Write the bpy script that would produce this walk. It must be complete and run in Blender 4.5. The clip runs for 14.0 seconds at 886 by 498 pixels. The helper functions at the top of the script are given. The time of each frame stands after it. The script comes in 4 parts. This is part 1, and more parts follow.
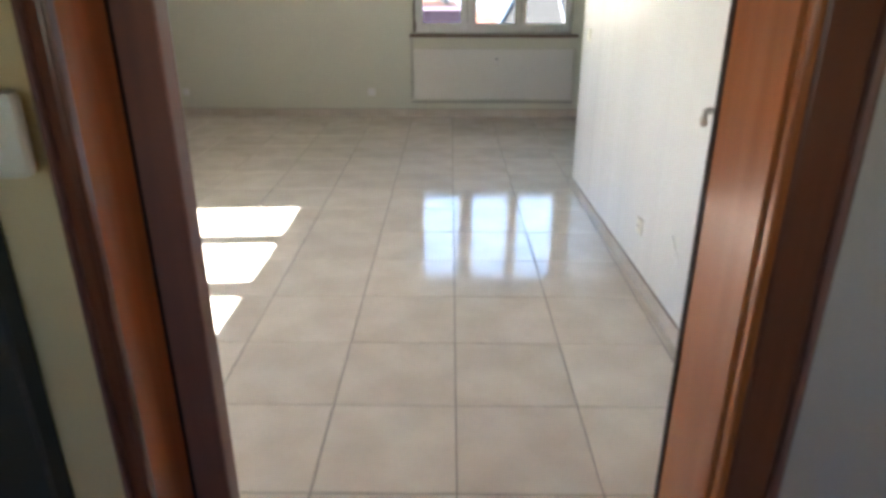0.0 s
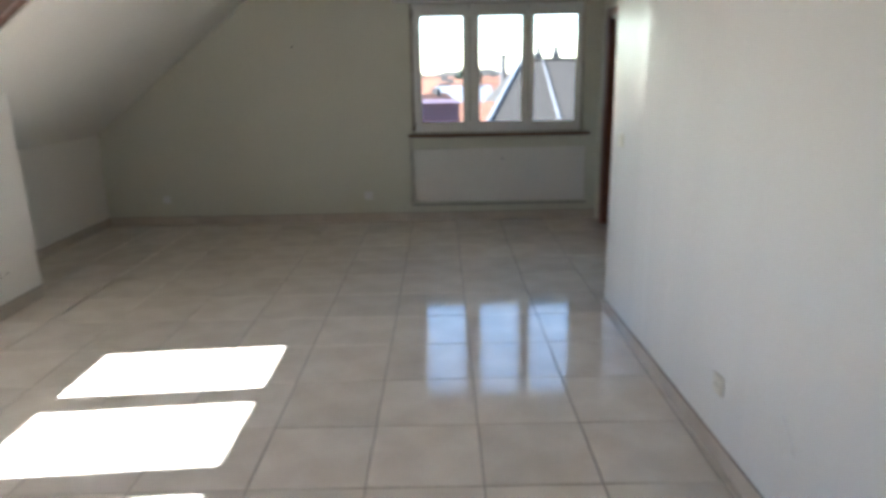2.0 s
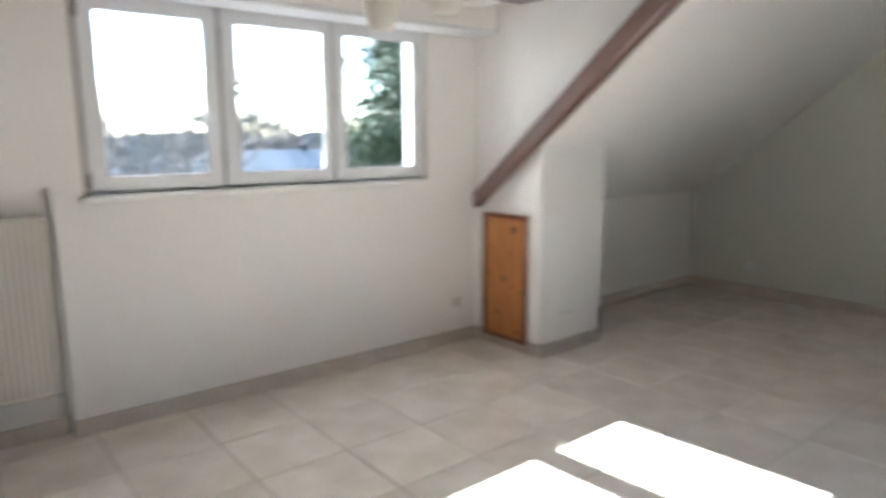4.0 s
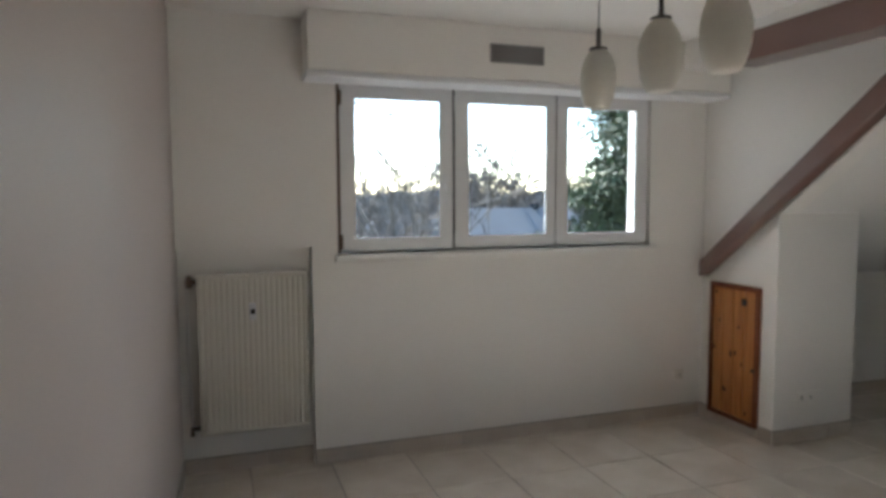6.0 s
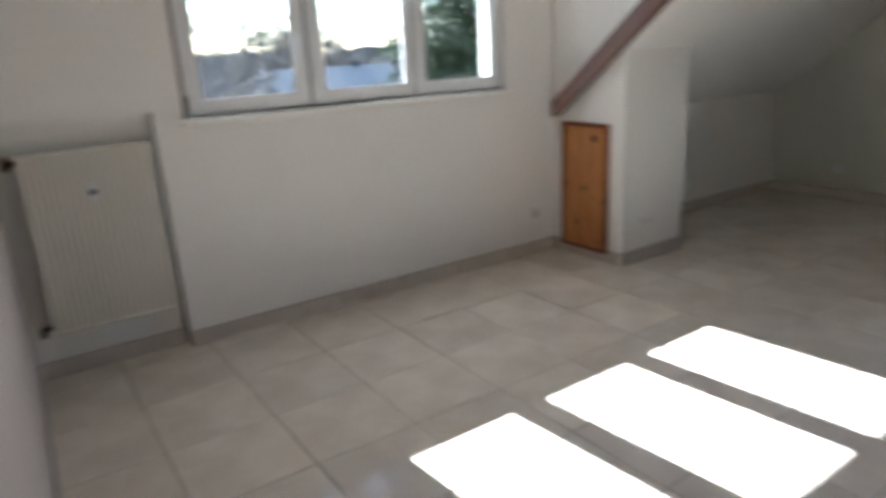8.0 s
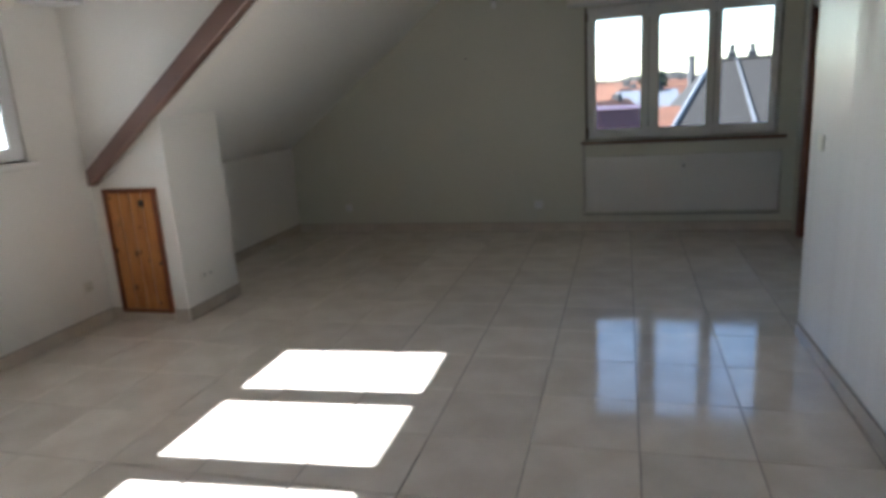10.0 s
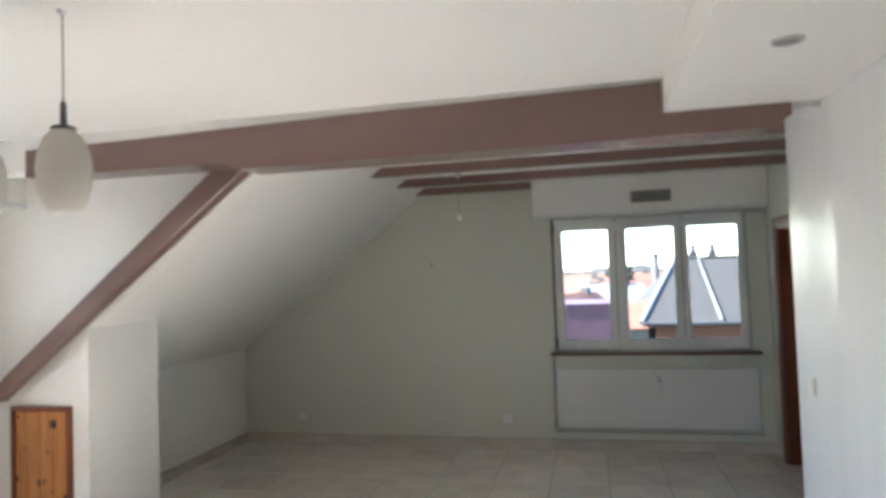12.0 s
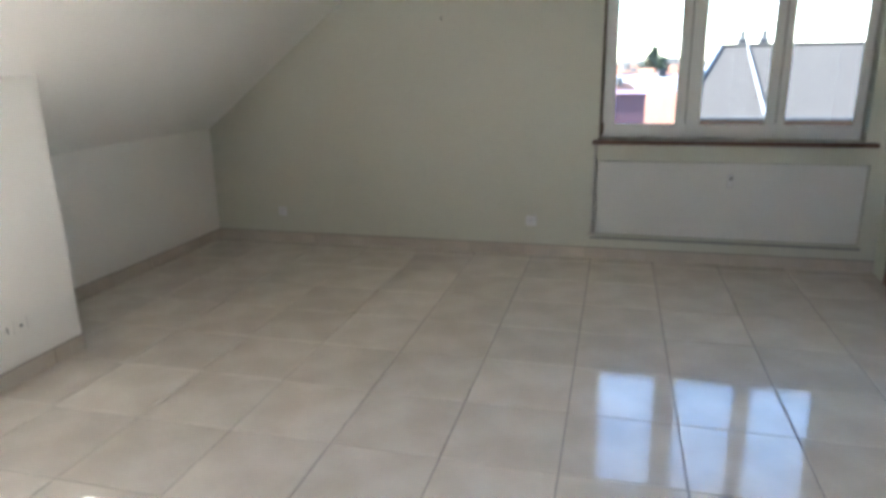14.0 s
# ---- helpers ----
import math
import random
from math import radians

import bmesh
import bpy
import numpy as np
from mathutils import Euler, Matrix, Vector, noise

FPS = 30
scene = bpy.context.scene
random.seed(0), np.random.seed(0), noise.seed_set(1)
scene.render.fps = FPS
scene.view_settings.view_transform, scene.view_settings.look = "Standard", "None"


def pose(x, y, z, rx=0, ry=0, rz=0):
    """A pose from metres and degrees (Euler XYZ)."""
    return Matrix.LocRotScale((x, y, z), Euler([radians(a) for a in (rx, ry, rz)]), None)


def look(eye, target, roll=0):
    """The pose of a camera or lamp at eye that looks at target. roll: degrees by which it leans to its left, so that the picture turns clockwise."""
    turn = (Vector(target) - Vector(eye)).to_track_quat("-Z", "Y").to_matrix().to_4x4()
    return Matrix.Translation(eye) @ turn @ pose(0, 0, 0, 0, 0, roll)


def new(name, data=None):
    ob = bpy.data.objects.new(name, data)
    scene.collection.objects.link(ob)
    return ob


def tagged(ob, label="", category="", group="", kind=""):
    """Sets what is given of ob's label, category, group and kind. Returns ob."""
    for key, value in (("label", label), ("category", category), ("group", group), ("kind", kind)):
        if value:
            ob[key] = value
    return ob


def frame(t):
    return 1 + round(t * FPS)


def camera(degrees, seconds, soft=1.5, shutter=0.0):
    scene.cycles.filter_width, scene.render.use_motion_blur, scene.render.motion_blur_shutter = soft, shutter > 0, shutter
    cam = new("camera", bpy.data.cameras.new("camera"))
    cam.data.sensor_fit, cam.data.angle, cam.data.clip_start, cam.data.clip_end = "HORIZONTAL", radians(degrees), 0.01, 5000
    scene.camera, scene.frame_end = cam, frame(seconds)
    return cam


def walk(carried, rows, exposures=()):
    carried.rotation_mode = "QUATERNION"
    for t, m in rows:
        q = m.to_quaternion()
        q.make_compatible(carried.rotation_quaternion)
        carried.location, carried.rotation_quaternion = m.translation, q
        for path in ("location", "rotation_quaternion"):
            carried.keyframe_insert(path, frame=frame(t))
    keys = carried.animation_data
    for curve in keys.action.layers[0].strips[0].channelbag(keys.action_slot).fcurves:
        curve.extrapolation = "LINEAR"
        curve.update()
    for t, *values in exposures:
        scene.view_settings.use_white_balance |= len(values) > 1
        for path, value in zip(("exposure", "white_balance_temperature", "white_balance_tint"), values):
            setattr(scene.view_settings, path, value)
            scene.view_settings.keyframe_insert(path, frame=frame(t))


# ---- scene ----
cam = camera(68.0, 14.0, soft=3.7, shutter=0.5)
PATH = [
    (0, (1.228, 2.133, 1.395), (1.21, 3.983, 0.636), 0.1),
    (0.5, (1.243, 2.321, 1.393), (1.154, 4.205, 0.728), -2.1),
    (1, (1.216, 2.512, 1.447), (1.344, 4.438, 0.924), -2.8),
    (1.5, (1.171, 2.642, 1.446), (1.385, 4.551, 0.89), -0.4),
    (2, (1.125, 2.865, 1.451), (1.122, 4.796, 0.93), -1.1),
    (2.5, (1.129, 3.066, 1.429), (0.944, 4.993, 0.927), -1.0),
    (3, (1.103, 3.265, 1.452), (0.641, 5.17, 1.054), 0.1),
    (3.5, (1.096, 3.427, 1.424), (0.034, 5.081, 1.052), -2.3),
    (4, (1.16, 3.498, 1.416), (-0.374, 4.738, 1.087), -0.3),
    (4.2, (1.162, 3.493, 1.424), (-0.502, 4.553, 1.096), -0.8),
    (6.3, (1.299, 3.507, 1.47), (-0.588, 4.151, 1.313), -0.3),
    (6.5, (1.234, 3.461, 1.43), (-0.635, 4.145, 1.226), -0.6),
    (7, (1.193, 3.45, 1.37), (-0.664, 4.087, 0.987), -1.7),
    (7.5, (1.173, 3.412, 1.386), (-0.658, 4.033, 0.873), -2.3),
    (8, (1.098, 3.331, 1.419), (-0.492, 4.398, 0.842), -3.0),
    (8.5, (1.071, 3.22, 1.397), (-0.069, 4.746, 0.786), -1.1),
    (9, (1.138, 3.041, 1.405), (0.243, 4.73, 0.817), -1.2),
    (9.2, (1.18, 2.972, 1.414), (0.393, 4.713, 0.822), -2.6),
    (11.3, (1.201, 2.936, 1.513), (0.785, 4.882, 1.317), -2.5),
    (11.5, (1.223, 3.092, 1.542), (0.732, 5.024, 1.385), -2.0),
    (12, (1.189, 3.323, 1.618), (0.751, 5.273, 1.691), -2.0),
    (12.5, (1.168, 3.599, 1.597), (0.77, 5.558, 1.653), -1.2),
    (13, (1.039, 3.951, 1.459), (0.62, 5.9, 1.29), -1.5),
    (13.5, (0.902, 4.303, 1.475), (0.481, 6.216, 1.069), -1.9),
    (14, (0.959, 4.627, 1.392), (0.466, 6.488, 0.85), -1.0),
]
EXPOSURES = [(0.0, 4.37, 6300, 10), (0.5, 3.75, 6050, 10), (1.0, 3.5, 5900, 10), (1.5, 3.42, 5900, 10), (2.0, 3.55, 5950, 10), (2.5, 3.53, 5950, 10), (3.0, 3.5, 6000, 10), (3.5, 3.75, 5850, 10), (4.0, 3.72, 5700, 10),
             (6.3, 2.5, 5850, 10), (7.0, 2.42, 5850, 10), (7.5, 2.8, 5750, 10), (8.0, 3.1, 5700, 10), (8.5, 2.8, 5400, 10), (9.2, 2.6, 5500, 10), (11.3, 3.7, 6100, 10), (12.0, 3.87, 5700, 10), (12.5, 3.9, 5650, 10), (13.0, 3.87, 5750, 10),
             (13.5, 3.97, 5850, 10), (14.0, 4.2, 5800, 10)]
walk(cam, [(t, look(eye, target, roll)) for t, eye, target, roll in PATH], EXPOSURES)


# ---- world and light ----
SUN_EL, SUN_AZ = 38.1, -94.3
world = bpy.data.worlds.new("sky")
scene.world = world
world.use_nodes = True
wn = world.node_tree.nodes
sky = wn.new("ShaderNodeTexSky")
sky.sky_type = "NISHITA"
sky.sun_disc = False
sky.sun_elevation = radians(SUN_EL)
sky.sun_rotation = radians(SUN_AZ)
sky.dust_density = 0.4
wn["Background"].inputs["Strength"].default_value = 0.115
world.node_tree.links.new(sky.outputs[0], wn["Background"].inputs[0])
sun_data = bpy.data.lights.new("sun", "SUN")
sun_data.energy, sun_data.angle, sun_data.color = 5.0, radians(0.5), (1.0, 0.97, 0.93)
sun = new("sun", sun_data)
a, e = radians(SUN_AZ), radians(SUN_EL)
sun.matrix_world = look((math.sin(a) * 40 * math.cos(e), 5 + math.cos(a) * 40 * math.cos(e), 40 * math.sin(e)), (0, 5, 0))


# ---- materials ----
def material(name, colour, rough=0.5, second=None, scale=4.0, mix=0.3, bump=0.0, bump_scale=60.0, metal=0.0, spec=0.5, stretch=(1, 1, 1), detail=6.0, coords="Object", rand=0.0, island=0.0):
    m = bpy.data.materials.new(name)
    m.use_nodes = True
    n, l = m.node_tree.nodes, m.node_tree.links
    b = n["Principled BSDF"]
    b.inputs["Roughness"].default_value = rough
    b.inputs["Metallic"].default_value = metal
    b.inputs["Specular IOR Level"].default_value = spec
    tc = n.new("ShaderNodeTexCoord")
    mp = n.new("ShaderNodeMapping")
    mp.inputs["Scale"].default_value = stretch
    l.new(tc.outputs[coords], mp.inputs[0])
    nz = n.new("ShaderNodeTexNoise")
    nz.inputs["Scale"].default_value = scale
    nz.inputs["Detail"].default_value = detail
    l.new(mp.outputs[0], nz.inputs["Vector"])
    ramp = n.new("ShaderNodeMapRange")
    ramp.inputs[1].default_value, ramp.inputs[2].default_value = 0.35, 0.65
    ramp.inputs[4].default_value = mix
    l.new(nz.outputs[0], ramp.inputs[0])
    mx = n.new("ShaderNodeMix")
    mx.data_type = "RGBA"
    mx.inputs[6].default_value = (*colour, 1)
    mx.inputs[7].default_value = (*(second or [c * 0.8 for c in colour]), 1)
    l.new(ramp.outputs[0], mx.inputs[0])
    out = mx.outputs[2]
    if rand or island:
        src = n.new("ShaderNodeObjectInfo").outputs["Random"] if rand else n.new("ShaderNodeNewGeometry").outputs["Random Per Island"]
        amount = rand or island
        mr = n.new("ShaderNodeMapRange")
        mr.inputs[3].default_value, mr.inputs[4].default_value = 1 - amount, 1 + amount
        l.new(src, mr.inputs[0])
        hs = n.new("ShaderNodeHueSaturation")
        l.new(mr.outputs[0], hs.inputs["Value"])
        l.new(out, hs.inputs["Color"])
        out = hs.outputs[0]
    l.new(out, b.inputs["Base Color"])
    if bump:
        nb = n.new("ShaderNodeTexNoise")
        nb.inputs["Scale"].default_value = bump_scale
        nb.inputs["Detail"].default_value = 4.0
        l.new(mp.outputs[0], nb.inputs["Vector"])
        bp = n.new("ShaderNodeBump")
        bp.inputs["Strength"].default_value = bump
        bp.inputs["Distance"].default_value = 0.01
        l.new(nb.outputs[0], bp.inputs["Height"])
        l.new(bp.outputs[0], b.inputs["Normal"])
    return m


WHITE = material("white_wall_paint", (0.89, 0.865, 0.815), 0.55, (0.85, 0.825, 0.775), 1.3, 0.5, 0.10, 90)
SATIN = material("satin_white_paint", (0.88, 0.88, 0.87), 0.22, (0.84, 0.84, 0.83), 1.1, 0.5, 1.3, 2.4, stretch=(1, 1, 0.02))
st_n, st_l = SATIN.node_tree.nodes, SATIN.node_tree.links
st_tan = st_n.new("ShaderNodeTangent")
st_tan.direction_type, st_tan.axis = "RADIAL", "Z"
st_b = st_n["Principled BSDF"]
st_b.inputs["Anisotropic"].default_value = 0.85
st_b.inputs["Anisotropic Rotation"].default_value = 0.25
st_l.new(st_tan.outputs[0], st_b.inputs["Tangent"])
CEIL = material("ceiling_paint", (0.86, 0.845, 0.81), 0.6, (0.83, 0.81, 0.77), 0.9, 0.5, 0.08, 70)
SAGE = material("sage_wall_paint", (0.66, 0.66, 0.565), 0.45, (0.62, 0.62, 0.53), 1.2, 0.5, 0.10, 90)
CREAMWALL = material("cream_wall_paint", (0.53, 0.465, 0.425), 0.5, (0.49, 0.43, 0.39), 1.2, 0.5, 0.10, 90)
HALL = material("hall_beige_paint", (0.74, 0.59, 0.35), 0.6, (0.66, 0.52, 0.30), 1.5, 0.5, 0.1, 80)
BEAM = material("mauve_brown_paint", (0.215, 0.135, 0.115), 0.19, (0.18, 0.11, 0.095), 3.0, 0.6, 0.12, 25, stretch=(0.3, 2, 2))
TILE = material("cream_floor_tile", (0.735, 0.67, 0.585), 0.095, (0.62, 0.55, 0.465), 4.0, 0.8, 0.012, 12, rand=0.05, coords="Object", detail=3)
GROUT = material("grey_grout", (0.30, 0.26, 0.225), 0.85, (0.20, 0.17, 0.145), 9.0, 0.6, 0.3, 150)
SKIRT = material("skirting_tile", (0.66, 0.595, 0.52), 0.2, (0.57, 0.505, 0.43), 7.0, 0.7, 0.02, 20, rand=0.05)
PVC = material("white_window_plastic", (0.80, 0.80, 0.80), 0.28, (0.76, 0.76, 0.76), 2.0, 0.4)
GASKET = material("black_rubber", (0.03, 0.03, 0.03), 0.6)
RUST = material("rusted_steel_hinge", (0.16, 0.10, 0.07), 0.5, (0.08, 0.06, 0.05), 30, 0.8, 0.3, 120, metal=0.5)
STEEL = material("brushed_steel", (0.52, 0.51, 0.49), 0.28, (0.45, 0.44, 0.42), 40, 0.4, metal=1.0)
CREAM = material("cream_enamel", (0.78, 0.742, 0.655), 0.32, (0.74, 0.70, 0.615), 2.0, 0.5)
PALE = material("white_enamel", (0.80, 0.79, 0.76), 0.35, (0.76, 0.75, 0.72), 2.0, 0.5)
PLASTIC = material("ivory_plastic", (0.74, 0.71, 0.63), 0.35)
DARK = material("dark_hole", (0.02, 0.018, 0.016), 0.8)
VENT = material("grey_vent_slats", (0.30, 0.29, 0.28), 0.5, (0.24, 0.23, 0.22), 20, 0.5)
SILL = material("red_brown_sill", (0.16, 0.075, 0.05), 0.35, (0.11, 0.05, 0.035), 6, 0.6, 0.1, 60)
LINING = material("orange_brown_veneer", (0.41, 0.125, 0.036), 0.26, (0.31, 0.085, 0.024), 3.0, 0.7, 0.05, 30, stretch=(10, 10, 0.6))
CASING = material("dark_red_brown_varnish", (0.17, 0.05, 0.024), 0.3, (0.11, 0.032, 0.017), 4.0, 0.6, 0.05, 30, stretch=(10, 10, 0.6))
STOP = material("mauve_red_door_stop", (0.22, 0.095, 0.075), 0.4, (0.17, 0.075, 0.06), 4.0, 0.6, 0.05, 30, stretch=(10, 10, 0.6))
# Near-black brown that paints shade into the door frame's gaps.
GAP_SHADE = material("dark_brown_gap_shade", (0.035, 0.014, 0.009), 0.7, (0.022, 0.009, 0.006), 8.0, 0.6, spec=0.1)
LEAF = material("tan_door_veneer", (0.33, 0.17, 0.075), 0.55, (0.27, 0.125, 0.055), 3.0, 0.7, 0.05, 30, stretch=(12, 12, 0.5))
PINE = material("knotty_pine", (0.56, 0.245, 0.072), 0.38, (0.37, 0.125, 0.034), 5.0, 0.8, 0.05, 40, stretch=(9, 9, 0.7), rand=0.12)
PINE_FRAME = material("stained_pine_frame", (0.21, 0.060, 0.022), 0.4, (0.15, 0.04, 0.015), 5.0, 0.7, 0.05, 40, stretch=(6, 6, 1.0))
KNOT = material("pine_knot", (0.12, 0.04, 0.015), 0.45, (0.07, 0.025, 0.01), 60, 0.7)
OPAL = material("opal_glass", (0.86, 0.84, 0.79), 0.3, (0.82, 0.80, 0.74), 3.0, 0.5)
o_n, o_l = OPAL.node_tree.nodes, OPAL.node_tree.links
o_tr, o_mx = o_n.new("ShaderNodeBsdfTranslucent"), o_n.new("ShaderNodeMixShader")
o_tr.inputs[0].default_value = (0.95, 0.93, 0.88, 1)
o_mx.inputs[0].default_value = 0.6
o_l.new(o_n["Principled BSDF"].outputs[0], o_mx.inputs[1])
o_l.new(o_tr.outputs[0], o_mx.inputs[2])
o_l.new(o_mx.outputs[0], o_n["Material Output"].inputs[0])
CORD = material("grey_cord", (0.12, 0.11, 0.10), 0.6)
BULB = material("pearl_bulb_glass", (0.92, 0.92, 0.90), 0.08)

GLASS = bpy.data.materials.new("window_glass")
GLASS.use_nodes = True
gn, gl = GLASS.node_tree.nodes, GLASS.node_tree.links
gn.remove(gn["Principled BSDF"])
g_tr, g_gl, g_mx, g_fr = gn.new("ShaderNodeBsdfTransparent"), gn.new("ShaderNodeBsdfGlossy"), gn.new("ShaderNodeMixShader"), gn.new("ShaderNodeFresnel")
g_tr.inputs[0].default_value = (0.93, 0.95, 0.94, 1)
g_gl.inputs["Roughness"].default_value = 0.02
g_fr.inputs["IOR"].default_value = 1.45
gl.new(g_fr.outputs[0], g_mx.inputs[0])
gl.new(g_tr.outputs[0], g_mx.inputs[1])
gl.new(g_gl.outputs[0], g_mx.inputs[2])
gl.new(g_mx.outputs[0], gn["Material Output"].inputs[0])


# ---- building helpers ----
def add_box(bm, x0, x1, y0, y1, z0, z1, bevel=0.0, seg=1):
    vs = [bm.verts.new((x, y, z)) for x in (x0, x1) for y in (y0, y1) for z in (z0, z1)]
    fs = [(0, 1, 3, 2), (4, 6, 7, 5), (0, 4, 5, 1), (2, 3, 7, 6), (0, 2, 6, 4), (1, 5, 7, 3)]
    faces = [bm.faces.new([vs[i] for i in f]) for f in fs]
    if bevel:
        edges = {e for f in faces for e in f.edges}
        bmesh.ops.bevel(bm, geom=list(edges), offset=bevel, segments=seg, affect="EDGES", profile=0.5)
    return vs


def box(x0, x1, y0, y1, z0, z1, bevel=0.0, seg=1):
    bm = bmesh.new()
    add_box(bm, x0, x1, y0, y1, z0, z1, bevel, seg)
    return bm


def add_prism(bm, pts, lo, hi, axis="y"):
    """A polygon of (u, v) pushed along an axis from lo to hi; u, v are the other two axes in order."""
    def at(u, v, w):
        return {"x": (w, u, v), "y": (u, w, v), "z": (u, v, w)}[axis]
    a = [bm.verts.new(at(u, v, lo)) for u, v in pts]
    b = [bm.verts.new(at(u, v, hi)) for u, v in pts]
    bm.faces.new(a)
    bm.faces.new(b[::-1])
    for i in range(len(pts)):
        j = (i + 1) % len(pts)
        bm.faces.new((a[j], a[i], b[i], b[j]))


def prism(pts, lo, hi, axis="y"):
    bm = bmesh.new()
    add_prism(bm, pts, lo, hi, axis)
    return bm


def add_tube(bm, path, radius, sides=8, caps=True):
    """A round bar along points; radius is a number or one for each point."""
    rings = []
    pts = [Vector(p) for p in path]
    for i, p in enumerate(pts):
        d = (pts[min(i + 1, len(pts) - 1)] - pts[max(i - 1, 0)]).normalized()
        side = d.cross(Vector((0, 0, 1)))
        if side.length < 0.05:
            side = d.cross(Vector((1, 0, 0)))
        side.normalize()
        up = side.cross(d)
        r = radius[i] if isinstance(radius, (list, tuple)) else radius
        rings.append([bm.verts.new(p + (side * math.cos(k * 2 * math.pi / sides) + up * math.sin(k * 2 * math.pi / sides)) * r) for k in range(sides)])
    for a, b in zip(rings, rings[1:]):
        for k in range(sides):
            bm.faces.new((a[k], a[(k + 1) % sides], b[(k + 1) % sides], b[k]))
    if caps:
        bm.faces.new(rings[0][::-1])
        bm.faces.new(rings[-1])


def tube(path, radius, sides=8):
    bm = bmesh.new()
    add_tube(bm, path, radius, sides)
    return bm


def lathe(profile, x, y, sides=24):
    """A turned shape from (radius, z) pairs about the upright through x, y."""
    bm = bmesh.new()
    rings = [[bm.verts.new((x + r * math.cos(k * 2 * math.pi / sides), y + r * math.sin(k * 2 * math.pi / sides), z)) for k in range(sides)] for r, z in profile]
    for a, b in zip(rings, rings[1:]):
        for k in range(sides):
            bm.faces.new((a[k], a[(k + 1) % sides], b[(k + 1) % sides], b[k]))
    return bm


def wall_mesh(axis, lo, hi, us, vs, holes):
    """A slab between lo and hi on an axis, over the cells of us and vs, less those inside holes (u0, u1, v0, v1)."""
    us = sorted({*us, *(h[0] for h in holes), *(h[1] for h in holes)})
    vs = sorted({*vs, *(h[2] for h in holes), *(h[3] for h in holes)})
    us = [u for u in us if us[0] <= u <= us[-1]]

    def solid(i, j):
        if not (0 <= i < len(us) - 1 and 0 <= j < len(vs) - 1):
            return False
        u, v = (us[i] + us[i + 1]) / 2, (vs[j] + vs[j + 1]) / 2
        return not any(h[0] < u < h[1] and h[2] < v < h[3] for h in holes)

    def at(u, v, w):
        return {"x": (w, u, v), "y": (u, w, v)}[axis]
    bm = bmesh.new()

    def quad(pts):
        bm.faces.new([bm.verts.new(p) for p in pts])
    for i in range(len(us) - 1):
        for j in range(len(vs) - 1):
            if not solid(i, j):
                continue
            u0, u1, v0, v1 = us[i], us[i + 1], vs[j], vs[j + 1]
            for w in (lo, hi):
                quad([at(u0, v0, w), at(u1, v0, w), at(u1, v1, w), at(u0, v1, w)])
            for di, dj, a, b in ((-1, 0, (u0, v0), (u0, v1)), (1, 0, (u1, v0), (u1, v1)), (0, -1, (u0, v0), (u1, v0)), (0, 1, (u0, v1), (u1, v1))):
                if not solid(i + di, j + dj):
                    quad([at(*a, lo), at(*b, lo), at(*b, hi), at(*a, hi)])
    bmesh.ops.remove_doubles(bm, verts=bm.verts, dist=0.0005)
    bmesh.ops.recalc_face_normals(bm, faces=bm.faces)
    return bm


def part(name, bm, mat, parent=None, label="", smooth=False):
    """Links a bmesh, built in world places, as one mesh object under a thing or a part."""
    me = bpy.data.meshes.new(name)
    bmesh.ops.recalc_face_normals(bm, faces=bm.faces)
    bm.to_mesh(me)
    bm.free()
    me.materials.append(mat)
    if smooth:
        for p in me.polygons:
            p.use_smooth = True
    ob = new(name, me)
    if parent:
        ob.parent = parent
        root = parent
        while root.parent:
            root = root.parent
        if root.type == "EMPTY":
            if parent is root:
                ob.matrix_parent_inverse = Matrix.Translation(-root.location)
    if label:
        ob["label"] = label
    return ob


def thing(name, place, label, category, group="", kind=""):
    ob = new(name)
    ob.empty_display_size = 0.1
    ob.location = place
    return tagged(ob, label, category, group, kind)


def structure(name, bm, mat, label, category, smooth=False):
    return tagged(part(name, bm, mat, smooth=smooth), label, category, kind="structure")


# ---- plan ----
WX, EX, EX2 = -2.285, 2.11, 2.66     # west wall, east wall, east wall past the corner
SY, HY, NY = 3.20, 2.99, 9.39        # south wall, its hall side, north wall
EXS = 2.197                          # the east wall at its south end, slightly out of square
ECY = 6.70                           # where the east wall ends
CZ = 2.41                            # flat ceiling
KX, KZ, RISE = -2.255, 0.914, 0.77   # knee wall, its height, the roof's slope
CHY, COLX, COLY = 6.58, -1.66, 7.20  # hatch wall, chimney-breast sides
XL, XR, DTOP = 0.723, 1.672, 2.02    # doorway
WZ0, WZ1, WY0, WY1 = 1.162, 2.105, 4.132, 6.15     # west window opening
NZ0, NZ1, NX0, NX1 = 0.868, 2.075, 0.84, 2.505     # north window opening


def slope_z(x):
    return KZ + RISE * (x - KX)


SLOPE_TOP = KX + (CZ - KZ) / RISE

# ---- setting ----
bm = box(-2.75, 2.85, 2.9, 9.9, -0.25, -0.004)
add_box(bm, 0.02, 2.3, 0.4, 2.9, -0.25, -0.004)
add_box(bm, 2.85, 4.4, 7.4, 9.6, -0.25, -0.004)
floor = structure("floor", bm, GROUT, "cream ceramic tiles with grey joints, polished", "floor")
front_w = wall_mesh("x", WX - 0.085, WX, [SY, CHY], [0, CZ], [(WY0, WY1, WZ0, WZ1), (SY - 0.01, 3.99, -0.01, 1.207)])
back_w = wall_mesh("x", WX - 0.30, WX - 0.085, [SY - 0.3, CHY], [0, CZ], [(WY0 - 0.05, WY1 + 0.04, WZ0 - 0.03, 2.36)])
tmp = bpy.data.meshes.new("join")
